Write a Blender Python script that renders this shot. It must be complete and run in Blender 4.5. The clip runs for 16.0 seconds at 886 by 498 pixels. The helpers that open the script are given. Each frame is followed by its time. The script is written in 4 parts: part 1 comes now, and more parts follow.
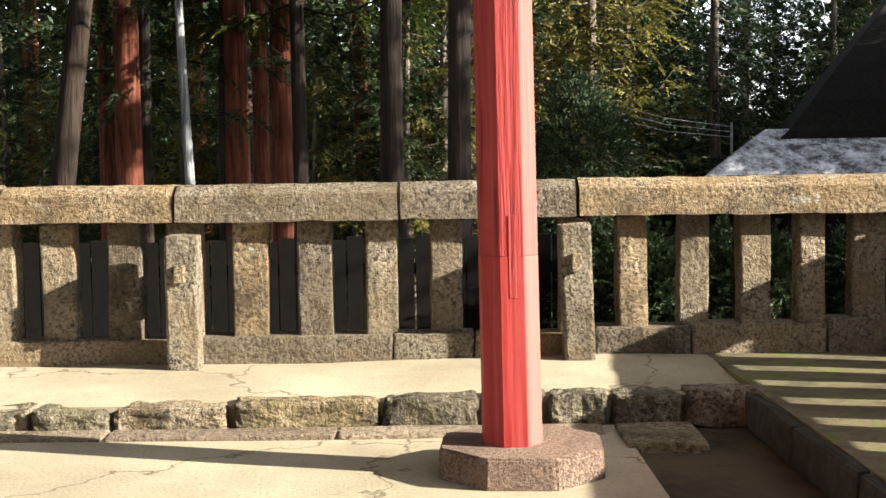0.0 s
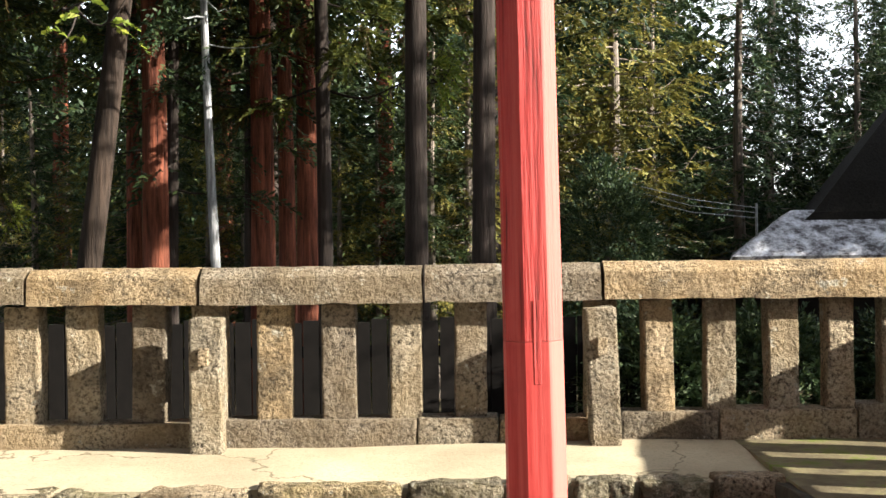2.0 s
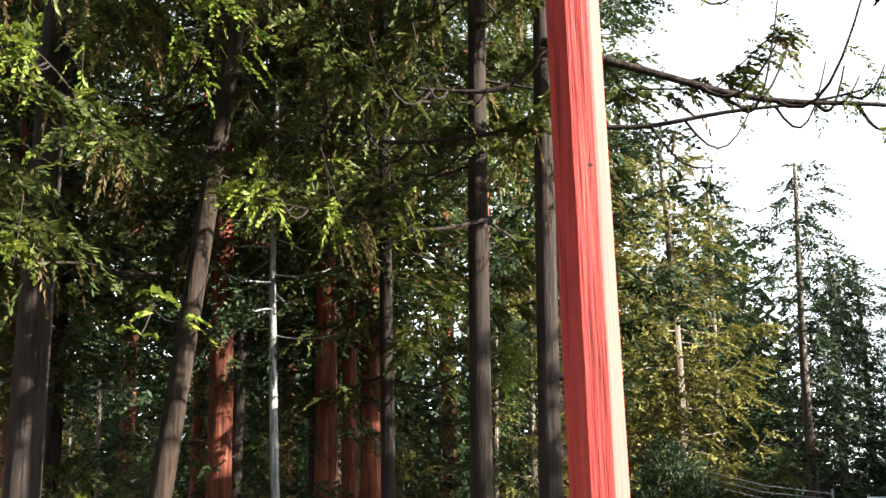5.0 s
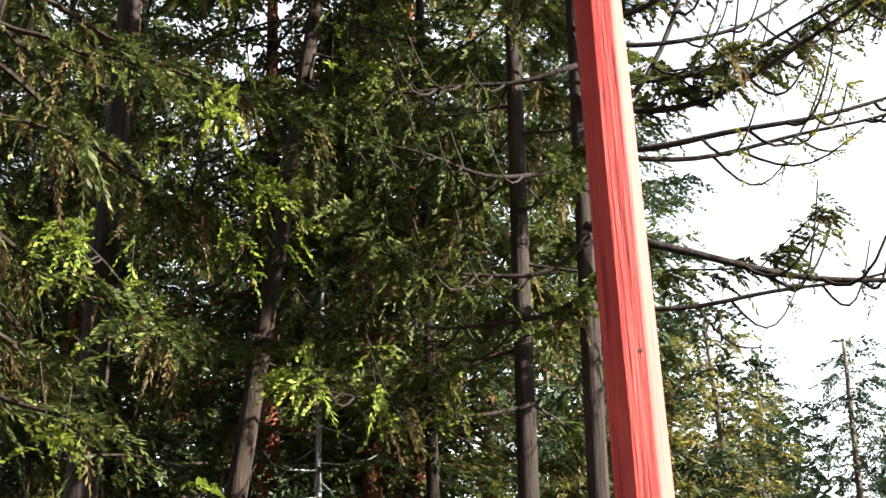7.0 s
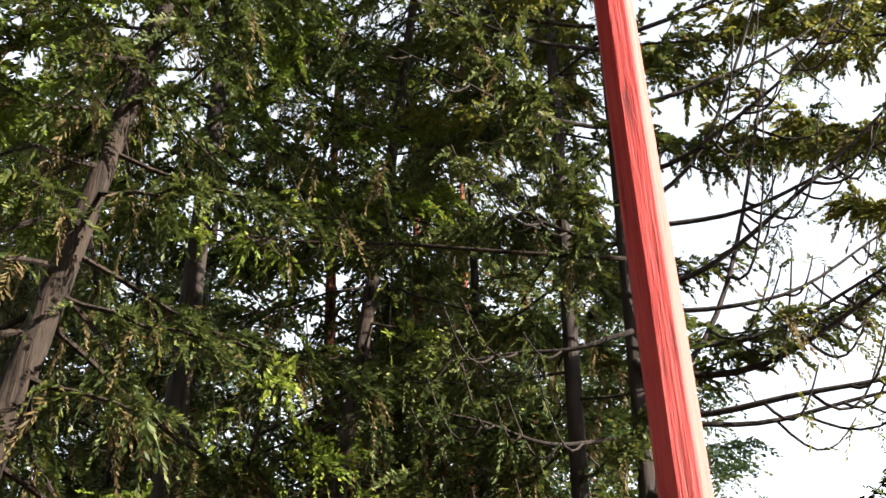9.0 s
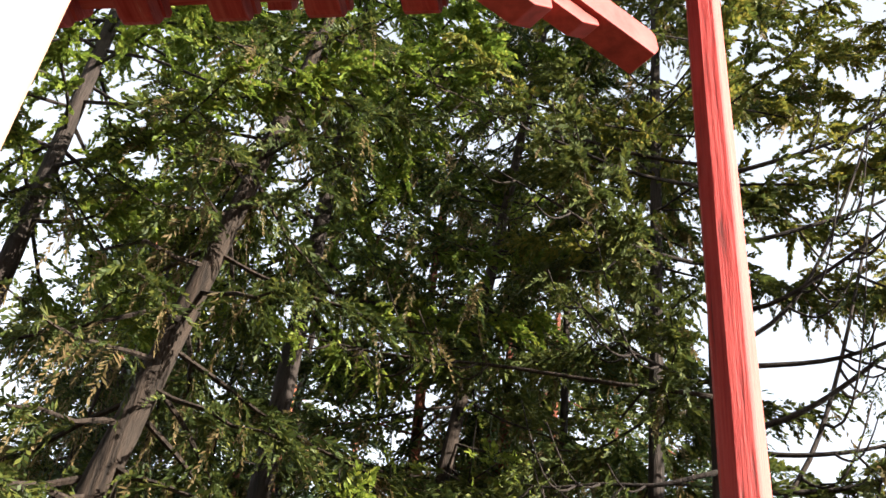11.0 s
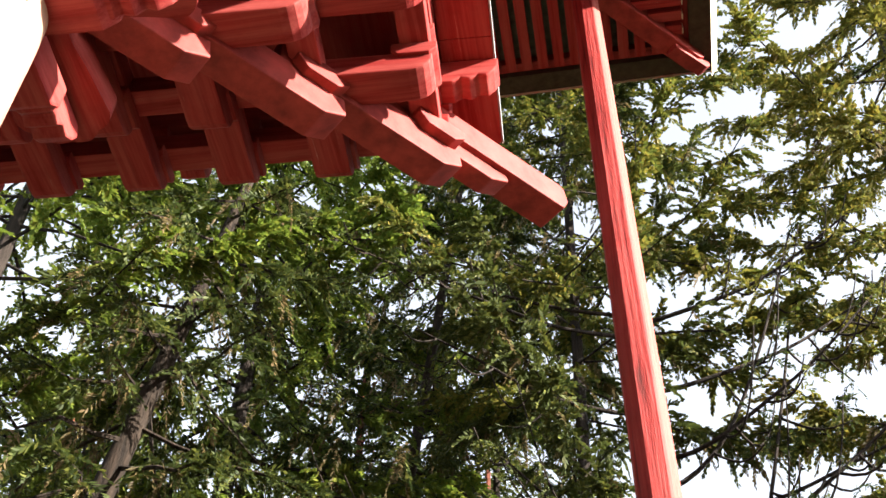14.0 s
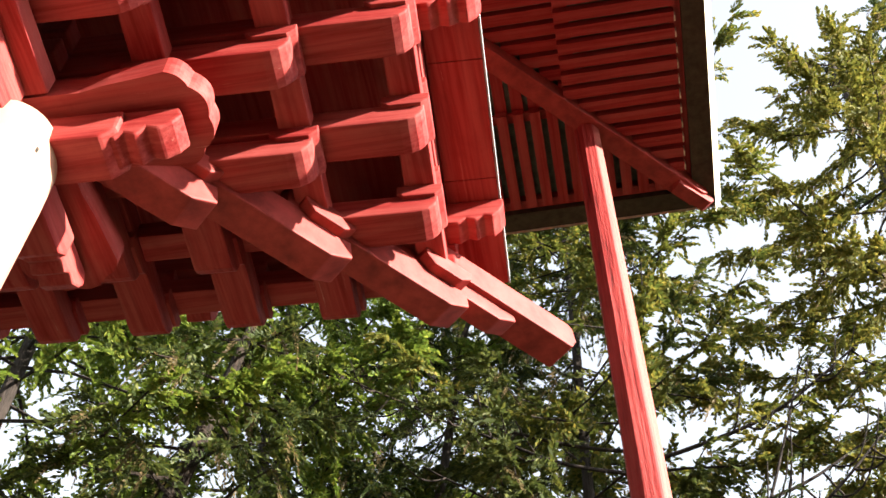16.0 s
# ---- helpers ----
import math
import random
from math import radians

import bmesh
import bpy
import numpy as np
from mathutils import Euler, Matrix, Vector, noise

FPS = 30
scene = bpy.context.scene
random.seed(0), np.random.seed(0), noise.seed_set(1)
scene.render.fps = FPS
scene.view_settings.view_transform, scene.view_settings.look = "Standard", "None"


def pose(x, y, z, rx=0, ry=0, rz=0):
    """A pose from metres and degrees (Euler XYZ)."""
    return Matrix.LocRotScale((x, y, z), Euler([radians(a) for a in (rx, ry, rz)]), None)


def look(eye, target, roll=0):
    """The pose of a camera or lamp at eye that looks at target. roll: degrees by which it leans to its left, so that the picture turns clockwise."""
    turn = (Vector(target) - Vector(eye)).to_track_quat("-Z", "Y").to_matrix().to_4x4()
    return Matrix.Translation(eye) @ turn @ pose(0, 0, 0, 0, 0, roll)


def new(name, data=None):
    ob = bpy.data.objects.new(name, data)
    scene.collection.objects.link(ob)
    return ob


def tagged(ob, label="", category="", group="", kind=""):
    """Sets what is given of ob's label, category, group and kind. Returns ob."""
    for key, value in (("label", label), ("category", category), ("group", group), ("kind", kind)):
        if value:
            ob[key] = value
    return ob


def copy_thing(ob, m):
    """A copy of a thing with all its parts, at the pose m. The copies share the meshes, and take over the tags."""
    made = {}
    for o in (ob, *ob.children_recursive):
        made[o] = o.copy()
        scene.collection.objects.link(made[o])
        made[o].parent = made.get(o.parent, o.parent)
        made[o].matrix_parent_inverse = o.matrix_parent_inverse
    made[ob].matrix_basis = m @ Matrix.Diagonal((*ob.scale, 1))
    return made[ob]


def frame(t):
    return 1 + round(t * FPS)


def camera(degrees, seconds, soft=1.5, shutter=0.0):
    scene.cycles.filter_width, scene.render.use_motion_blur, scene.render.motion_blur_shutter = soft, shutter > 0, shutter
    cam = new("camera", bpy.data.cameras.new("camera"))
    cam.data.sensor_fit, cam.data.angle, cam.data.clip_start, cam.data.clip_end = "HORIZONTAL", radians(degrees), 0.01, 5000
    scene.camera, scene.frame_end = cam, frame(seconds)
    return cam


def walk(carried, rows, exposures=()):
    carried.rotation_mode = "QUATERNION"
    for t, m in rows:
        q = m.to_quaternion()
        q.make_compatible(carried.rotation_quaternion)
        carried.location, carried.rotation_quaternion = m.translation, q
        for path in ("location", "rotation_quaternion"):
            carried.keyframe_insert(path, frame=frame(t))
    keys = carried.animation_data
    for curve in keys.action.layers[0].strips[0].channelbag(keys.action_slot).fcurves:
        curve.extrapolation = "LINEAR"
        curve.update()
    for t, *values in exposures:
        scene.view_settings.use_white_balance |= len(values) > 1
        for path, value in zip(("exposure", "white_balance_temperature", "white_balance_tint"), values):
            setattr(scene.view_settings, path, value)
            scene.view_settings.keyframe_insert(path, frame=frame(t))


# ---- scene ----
cam = camera(40.24, 16.0)
EYE = 1.52
ROWS = [
    (0, 0.000, -0.000, -0.000, 0.000, -3.771, 0.814),
    (0.5, -0.001, 0.001, -0.012, 0.192, -3.491, 0.915),
    (1, -0.002, 0.003, -0.003, 0.292, -3.158, 0.954),
    (1.5, -0.003, 0.009, 0.012, 0.558, -2.181, 1.125),
    (2, -0.002, 0.018, 0.029, 1.149, -0.018, 0.732),
    (2.5, -0.003, 0.014, 0.034, 1.433, 1.655, 0.535),
    (3, -0.003, 0.014, 0.046, 2.069, 3.693, 0.957),
    (3.5, -0.010, 0.010, 0.066, 2.600, 6.884, 1.546),
    (4, -0.013, 0.009, 0.074, 2.857, 9.596, 1.525),
    (4.2, -0.009, 0.004, 0.092, 3.041, 10.340, 1.379),
    (6.3, -0.042, 0.001, 0.138, 5.977, 18.461, 0.916),
    (6.5, -0.041, 0.004, 0.146, 6.133, 19.306, 1.095),
    (7, -0.044, 0.008, 0.169, 6.382, 21.872, 1.260),
    (7.5, -0.042, 0.012, 0.181, 6.995, 25.010, 0.973),
    (8, -0.049, 0.008, 0.194, 7.686, 27.589, 0.943),
    (8.5, -0.065, 0.006, 0.202, 8.454, 31.139, 1.442),
    (9, -0.067, 0.002, 0.205, 9.027, 34.402, 0.718),
    (9.5, -0.064, 0.002, 0.205, 9.777, 35.845, -3.049),
    (9.7, -0.060, -0.000, 0.198, 10.466, 36.152, -4.560),
    (11.8, 0.039, 0.025, 0.013, 9.891, 43.495, -5.888),
    (12, 0.042, 0.028, 0.007, 9.835, 44.228, -5.269),
    (12.5, 0.047, 0.033, 0.021, 9.808, 45.856, -4.356),
    (13, 0.044, 0.041, 0.040, 9.751, 46.766, -3.221),
    (13.5, 0.054, 0.042, 0.044, 9.315, 47.057, -1.883),
    (14, 0.051, 0.037, 0.058, 9.379, 48.201, -1.290),
    (14.5, 0.057, 0.036, 0.082, 9.597, 50.380, -1.150),
    (15, 0.053, 0.019, 0.108, 9.723, 52.481, -1.261),
    (15.5, 0.048, 0.010, 0.122, 9.854, 53.655, -1.213),
    (16, 0.045, 0.008, 0.132, 10.079, 54.389, -1.074),
]
walk(cam, [(t, pose(x, y, EYE + z, 90 + pitch, roll, yaw)) for t, x, y, z, yaw, pitch, roll in ROWS],
     exposures=((0, 2.2), (1.2, 2.25), (3, 2.55), (4.2, 2.65), (6.3, 2.7), (9, 2.45), (13, 2.5), (16, 2.55)))

# ---- light ----
SUN_AZ, SUN_EL = math.atan2(-0.26, 0.966), radians(23)
TO_SUN = Vector((math.cos(SUN_EL) * math.cos(SUN_AZ), math.cos(SUN_EL) * math.sin(SUN_AZ), math.sin(SUN_EL)))
world = bpy.data.worlds.new("world")
scene.world = world
world.use_nodes = True
wn = world.node_tree
sky = wn.nodes.new("ShaderNodeTexSky")
sky.sky_type, sky.sun_disc = "NISHITA", False
sky.sun_elevation, sky.sun_rotation = SUN_EL, math.pi / 2 - SUN_AZ
haze = wn.nodes.new("ShaderNodeHueSaturation")
haze.inputs["Saturation"].default_value = 0.3
wn.links.new(sky.outputs[0], haze.inputs["Color"])
wn.links.new(haze.outputs[0], wn.nodes["Background"].inputs[0])
sky.dust_density, sky.air_density = 0.3, 1.0
wn.nodes["Background"].inputs[1].default_value = 0.105
sun = new("sun", bpy.data.lights.new("sun", "SUN"))
sun.data.energy, sun.data.angle, sun.data.color = 5.0, radians(0.53), (1.0, 0.93, 0.8)
sun.matrix_world = look(TO_SUN * 60, (0, 0, 0))


# ---- materials ----
def material(name, build):
    m = bpy.data.materials.new(name)
    m.use_nodes = True
    nt = m.node_tree
    b = nt.nodes["Principled BSDF"]
    b.inputs["Specular IOR Level"].default_value = 0.18
    build(nt, b)
    return m


def nd(nt, kind, **kw):
    n = nt.nodes.new("ShaderNode" + kind)
    for k, v in kw.items():
        n.inputs[k].default_value = v
    return n


def ramp(nt, fac, *stops):
    r = nt.nodes.new("ShaderNodeValToRGB")
    while len(r.color_ramp.elements) < len(stops):
        r.color_ramp.elements.new(0.5)
    for e, (p, c) in zip(r.color_ramp.elements, stops):
        e.position, e.color = p, (*c, 1) if len(c) == 3 else c
    nt.links.new(fac, r.inputs[0])
    return r.outputs[0]


def coords(nt, scale=(1, 1, 1), world_space=False):
    m = nd(nt, "Mapping")
    m.inputs["Scale"].default_value = scale
    if world_space:
        g = nt.nodes.new("ShaderNodeNewGeometry")
        nt.links.new(g.outputs["Position"], m.inputs[0])
    else:
        t = nt.nodes.new("ShaderNodeTexCoord")
        nt.links.new(t.outputs["Object"], m.inputs[0])
    return m.outputs[0]


def noisy(nt, co, scale, detail=5, rough=0.6):
    n = nd(nt, "TexNoise", Scale=scale, Detail=detail, Roughness=rough)
    nt.links.new(co, n.inputs["Vector"])
    return n.outputs["Fac"]


def mixc(nt, fac, a, b, mode="MIX"):
    m = nt.nodes.new("ShaderNodeMix")
    m.data_type, m.blend_type = "RGBA", mode
    for sock, val in ((m.inputs[0], fac), (m.inputs[6], a), (m.inputs[7], b)):
        if hasattr(val, "is_linked"):
            nt.links.new(val, sock)
        elif isinstance(val, tuple):
            sock.default_value = (*val, 1)
        else:
            sock.default_value = val
    return m.outputs[2]


def bump(nt, b, height, strength, dist=0.01):
    n = nd(nt, "Bump", Strength=strength, Distance=dist)
    nt.links.new(height, n.inputs["Height"])
    nt.links.new(n.outputs[0], b.inputs["Normal"])


def stone_look(dark, light, lichen, grain=38, seed_scale=1.0, pale=0.8):
    def build(nt, b):
        co = coords(nt, world_space=True)
        pit = noisy(nt, co, grain, 4, 0.75)
        blot = noisy(nt, co, 2.6 * seed_scale, 5)
        crust = noisy(nt, co, 7.5 * seed_scale, 6, 0.75)
        soot = noisy(nt, co, 1.7 * seed_scale, 7, 0.7)
        chip = noisy(nt, co, grain * 0.42, 3, 0.6)
        col = ramp(nt, pit, (0.36, dark), (0.55, light))
        col = mixc(nt, ramp(nt, blot, (0.4, (0, 0, 0)), (0.62, (0.7, 0.7, 0.7))), col, lichen)
        info = nt.nodes.new("ShaderNodeObjectInfo")
        col = mixc(nt, 1.0, col, ramp(nt, info.outputs["Random"], (0, (0.62, 0.6, 0.62)), (0.5, (0.95, 0.95, 0.95)), (0.8, (1.08, 1.0, 0.92)), (1, (1.08, 0.95, 0.78))), "MULTIPLY")
        col = mixc(nt, ramp(nt, soot, (0.5, (0, 0, 0)), (0.68, (0.75, 0.75, 0.75))), col, dark)
        col = mixc(nt, ramp(nt, crust, (0.61, (0, 0, 0)), (0.655, (pale, pale, pale))), col, (0.42, 0.4, 0.33))
        nt.links.new(col, b.inputs["Base Color"])
        b.inputs["Roughness"].default_value = 0.92
        both = nt.nodes.new("ShaderNodeMath")
        both.operation = "ADD"
        nt.links.new(pit, both.inputs[0])
        nt.links.new(chip, both.inputs[1])
        bump(nt, b, both.outputs[0], 1.0, 0.075)
    return build


STONE = material("rough_tuff", stone_look((0.045, 0.037, 0.027), (0.42, 0.36, 0.265), (0.27, 0.205, 0.12)))
KERBSTONE = material("kerb_stone", stone_look((0.04, 0.037, 0.028), (0.34, 0.3, 0.22), (0.16, 0.14, 0.065), 26, 1.7))
GRANITE = material("pink_granite", stone_look((0.1, 0.066, 0.05), (0.42, 0.3, 0.23), (0.32, 0.22, 0.165), 60, 1.0, 0.3))
PALE_STONE = material("pale_gutter_stone", stone_look((0.12, 0.09, 0.06), (0.45, 0.36, 0.26), (0.38, 0.3, 0.2), 34, 1.3, 0.2))


def concrete(nt, b):
    co = coords(nt, world_space=True)
    big, fine = noisy(nt, co, 0.9, 6), noisy(nt, co, 45, 3)
    vor = nt.nodes.new("ShaderNodeTexVoronoi")
    vor.feature = "DISTANCE_TO_EDGE"
    vor.inputs["Scale"].default_value = 0.42
    warp = nd(nt, "TexNoise", Scale=2.2, Detail=5.0)
    nt.links.new(co, warp.inputs["Vector"])
    add = nt.nodes.new("ShaderNodeVectorMath")
    nt.links.new(co, add.inputs[0])
    nt.links.new(warp.outputs["Color"], add.inputs[1])
    nt.links.new(add.outputs[0], vor.inputs["Vector"])
    crack = ramp(nt, vor.outputs["Distance"], (0.0015, (0, 0, 0)), (0.006, (1, 1, 1)))
    col = ramp(nt, big, (0.3, (0.24, 0.2, 0.135)), (0.7, (0.4, 0.35, 0.25)))
    col = mixc(nt, ramp(nt, fine, (0.35, (0.5, 0.5, 0.5)), (0.5, (0, 0, 0))), col, (0.2, 0.17, 0.11))
    col = mixc(nt, crack, (0.11, 0.09, 0.055), col)
    nt.links.new(col, b.inputs["Base Color"])
    b.inputs["Roughness"].default_value = 0.95
    bump(nt, b, fine, 0.5, 0.006)


CONCRETE = material("worn_concrete", concrete)


def plain(colour, rough=0.8, scale=14, amount=0.35, bumpy=0.3):
    def build(nt, b):
        n = noisy(nt, coords(nt), scale, 5)
        col = ramp(nt, n, (0.3, tuple((1 - amount) * c for c in colour)), (0.7, tuple((1 + amount) * c for c in colour)))
        nt.links.new(col, b.inputs["Base Color"])
        b.inputs["Roughness"].default_value = rough
        bump(nt, b, n, bumpy)
    return build


def red_look(axis, fade, deep, grainy, worn=0.0):
    """Weathered red paint; the grain of the wood runs along one axis, and its ridges are bleached. worn paints the
    sunward +x side paler.
    """
    def build(nt, b):
        sc = [30, 30, 30]
        sc[axis] = 1.1
        grain = noisy(nt, coords(nt, tuple(sc)), 1.0, 6, 0.65)
        wide = noisy(nt, coords(nt, tuple(s * 0.22 for s in sc)), 1.0, 4)
        blot = noisy(nt, coords(nt), 5.5, 5)
        chip = noisy(nt, coords(nt, tuple(s * 0.8 for s in sc)), 1.6, 7, 0.8)
        col = ramp(nt, grain, (0.34, deep), (0.44, (0.245, 0.02, 0.019)), (0.6, (0.31, 0.04, 0.036)))
        col = mixc(nt, ramp(nt, wide, (0.45, (0, 0, 0)), (0.75, (fade, fade, fade))), col, (0.36, 0.085, 0.075))
        col = mixc(nt, ramp(nt, blot, (0.52, (0, 0, 0)), (0.8, (0.5, 0.5, 0.5))), col, (0.19, 0.012, 0.012))
        col = mixc(nt, ramp(nt, chip, (0.64, (0, 0, 0)), (0.7, (fade, fade, fade))), col, (0.45, 0.22, 0.18))
        # bleached paint and sunlit brightness together, put into the colour of the +x side
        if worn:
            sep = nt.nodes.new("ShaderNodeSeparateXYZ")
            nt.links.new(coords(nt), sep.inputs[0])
            sunward = nt.nodes.new("ShaderNodeMath")
            sunward.operation, sunward.inputs[1].default_value = "MULTIPLY_ADD", 0.07
            nt.links.new(wide, sunward.inputs[0])
            nt.links.new(sep.outputs[0], sunward.inputs[2])
            col = mixc(nt, ramp(nt, sunward.outputs[0], (0.09, (0, 0, 0)), (0.115, (worn, worn, worn))), col, (0.36, 0.115, 0.095))
        nt.links.new(col, b.inputs["Base Color"])
        b.inputs["Roughness"].default_value = 0.6
        bump(nt, b, grain, grainy, 0.014)
    return build


# both lengths of the post carry the painted-in bright sunward side
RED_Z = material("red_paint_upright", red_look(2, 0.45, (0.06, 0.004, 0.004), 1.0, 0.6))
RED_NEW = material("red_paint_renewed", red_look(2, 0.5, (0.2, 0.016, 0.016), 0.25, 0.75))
RED_PALE = material("faded_red_column", red_look(2, 1.0, (0.1, 0.006, 0.006), 0.6))
RED_X = material("red_paint_along_x", red_look(0, 0.8, (0.2, 0.011, 0.011), 0.3))
RED_Y = material("red_paint_along_y", red_look(1, 0.8, (0.2, 0.011, 0.011), 0.3))
RED_D = material("red_paint_plain", plain((0.29, 0.042, 0.037), 0.6, 7, 0.35, 0.3))


PALE = material("pale_faded_paint", plain((0.4, 0.23, 0.17), 0.7, 6, 0.12))
EAVE_DARK = material("dark_eave_board", plain((0.05, 0.045, 0.03), 0.8))
FASCIA = material("pale_eave_fascia", plain((0.62, 0.6, 0.45), 0.7))
# darker than bare weathered board: the shade is put into the base colour
PLANK = material("shade_dark_planks", plain((0.005, 0.004, 0.0035), 1.0))
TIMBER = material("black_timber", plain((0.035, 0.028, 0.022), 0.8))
COPPER = material("roof_copper", plain((0.12, 0.16, 0.13), 0.6))
METAL = material("grey_pole", plain((0.3, 0.31, 0.32), 0.5))


def bark_look(dark, light):
    def build(nt, b):
        co = coords(nt, (9, 9, 0.7))
        n = noisy(nt, co, 1.6, 6, 0.7)
        blot = noisy(nt, coords(nt), 1.3, 4)
        col = ramp(nt, n, (0.36, dark), (0.64, light))
        col = mixc(nt, ramp(nt, blot, (0.45, (0, 0, 0)), (0.7, (0.6, 0.6, 0.6))), col, tuple(0.75 * c + 0.008 for c in light))
        nt.links.new(col, b.inputs["Base Color"])
        b.inputs["Roughness"].default_value = 0.95
        bump(nt, b, n, 1.0, 0.05)
    return build


BARK_RED = material("red_cedar_bark", bark_look((0.022, 0.008, 0.006), (0.21, 0.066, 0.038)))
BARK_DARK = material("dark_bark", bark_look((0.01, 0.008, 0.007), (0.04, 0.03, 0.026)))
BARK_GREY = material("grey_bark", bark_look((0.05, 0.045, 0.04), (0.22, 0.18, 0.15)))
BARK_BROWN = material("brown_grey_bark", bark_look((0.008, 0.006, 0.005), (0.042, 0.029, 0.022)))
BARK_WHITE = material("pale_birch_bark", bark_look((0.05, 0.05, 0.052), (0.4, 0.41, 0.43)))


def leaf_look(a, b_, c, trans=0.3):
    def build(nt, b):
        g = nt.nodes.new("ShaderNodeNewGeometry")
        info = nt.nodes.new("ShaderNodeObjectInfo")
        col = ramp(nt, g.outputs["Random Per Island"], (0, a), (0.55, b_), (1, c))
        patch = noisy(nt, coords(nt), 0.9, 3)
        col = mixc(nt, ramp(nt, patch, (0.4, (0, 0, 0)), (0.7, (0.6, 0.6, 0.6))), col, b_)
        col = mixc(nt, 0.25, col, ramp(nt, info.outputs["Random"], (0, a), (1, c)))
        nt.links.new(col, b.inputs["Base Color"])
        b.inputs["Roughness"].default_value = 0.55
        tr = nd(nt, "BsdfTranslucent")
        nt.links.new(col, tr.inputs[0])
        mx = nd(nt, "MixShader", Fac=trans)
        nt.links.new(b.outputs[0], mx.inputs[1])
        nt.links.new(tr.outputs[0], mx.inputs[2])
        nt.links.new(mx.outputs[0], nt.nodes["Material Output"].inputs[0])
    return build


LEAF_CEDAR = material("cedar_leaves", leaf_look((0.013, 0.026, 0.01), (0.037, 0.06, 0.017), (0.15, 0.15, 0.03), 0.34))
LEAF_FIR = material("fir_leaves", leaf_look((0.009, 0.021, 0.014), (0.023, 0.045, 0.02), (0.075, 0.095, 0.028), 0.22))
LEAF_GOLD = material("golden_leaves", leaf_look((0.06, 0.07, 0.02), (0.14, 0.14, 0.035), (0.27, 0.21, 0.05)))
# cedar leaves with sunlit brightness put into their colour
LEAF_BRIGHT = material("sun_bright_leaves", leaf_look((0.06, 0.1, 0.016), (0.14, 0.2, 0.028), (0.3, 0.3, 0.05), 0.45))
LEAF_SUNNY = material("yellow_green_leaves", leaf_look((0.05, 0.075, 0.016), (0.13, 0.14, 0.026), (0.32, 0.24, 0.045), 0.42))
LEAF_BROWN = material("withered_leaves", leaf_look((0.06, 0.05, 0.02), (0.13, 0.095, 0.04), (0.22, 0.15, 0.07), 0.5))


def thatch(nt, b):
    co = coords(nt, world_space=True)
    snow = noisy(nt, co, 3.2, 8, 0.8)
    col = ramp(nt, snow, (0.42, (0.07, 0.065, 0.07)), (0.62, (0.7, 0.72, 0.8)))
    nt.links.new(col, b.inputs["Base Color"])
    b.inputs["Roughness"].default_value = 0.9
    bump(nt, b, snow, 0.8, 0.05)


SNOWY = material("snowy_thatch", thatch)
# kerb stone with the shade of its west face put into the colour
KERB_SHADED = material("shaded_kerb_stone", plain((0.028, 0.025, 0.017), 0.85, 12, 0.5, 0.6))
# thatch colour lowered to hold the shade over the upper roof
THATCH = material("shaded_thatch", plain((0.01, 0.009, 0.008), 1.0, 20, 0.5, 0.8))


def soil(nt, b):
    co = coords(nt, world_space=True)
    n = noisy(nt, co, 1.4, 7, 0.7)
    col = ramp(nt, n, (0.35, (0.03, 0.024, 0.014)), (0.55, (0.07, 0.055, 0.03)), (0.75, (0.06, 0.07, 0.02)))
    nt.links.new(col, b.inputs["Base Color"])
    b.inputs["Roughness"].default_value = 1.0
    bump(nt, b, n, 0.8, 0.05)


SOIL = material("forest_floor", soil)


def moss(nt, b):
    co = coords(nt, world_space=True)
    n = noisy(nt, co, 3.5, 6, 0.7)
    col = ramp(nt, n, (0.4, (0.08, 0.065, 0.038)), (0.55, (0.13, 0.11, 0.06)), (0.66, (0.09, 0.12, 0.015)))
    nt.links.new(col, b.inputs["Base Color"])
    b.inputs["Roughness"].default_value = 0.95
    bump(nt, b, noisy(nt, co, 40, 3), 0.6, 0.01)


MOSSY = material("mossy_stone", moss)


# ---- mesh helpers ----
def mesh_object(name, bm, mat, parent=None, label="", smooth=False):
    me = bpy.data.meshes.new(name)
    bm.normal_update()
    bm.to_mesh(me)
    bm.free()
    if smooth:
        me.shade_smooth()
    me.materials.append(mat)
    ob = new(name, me)
    if parent:
        ob.parent = parent
    if label:
        ob["label"] = label
    return ob


def part(name, bm, mat, parent, label="", smooth=False):
    return mesh_object(name, bm, mat, parent, label, smooth)


def thing(name, label, category, group="", kind="", at=(0, 0, 0)):
    ob = new(name)
    ob.location = at
    ob.empty_display_size = 0.2
    return tagged(ob, label, category, group, kind)


def box(x0, x1, y0, y1, z0, z1, bev=0.0, bm=None, rough=0.0, cuts=0):
    b = bmesh.new()
    bmesh.ops.create_cube(b, size=1)
    for v in b.verts:
        v.co = Vector((x0 + (v.co.x + 0.5) * (x1 - x0), y0 + (v.co.y + 0.5) * (y1 - y0), z0 + (v.co.z + 0.5) * (z1 - z0)))
    if cuts:
        bmesh.ops.subdivide_edges(b, edges=b.edges[:], cuts=cuts, use_grid_fill=True)
    if bev:
        bmesh.ops.bevel(b, geom=[e for e in b.edges if e.calc_face_angle(0) > 0.5], offset=bev, segments=2, affect="EDGES", profile=0.6)
    if rough:
        for v in b.verts:
            v.co += noise.noise_vector(v.co * 7 + Vector((x0, y0, z0))) * rough + noise.noise_vector(v.co * 23) * rough * 0.4
    return b


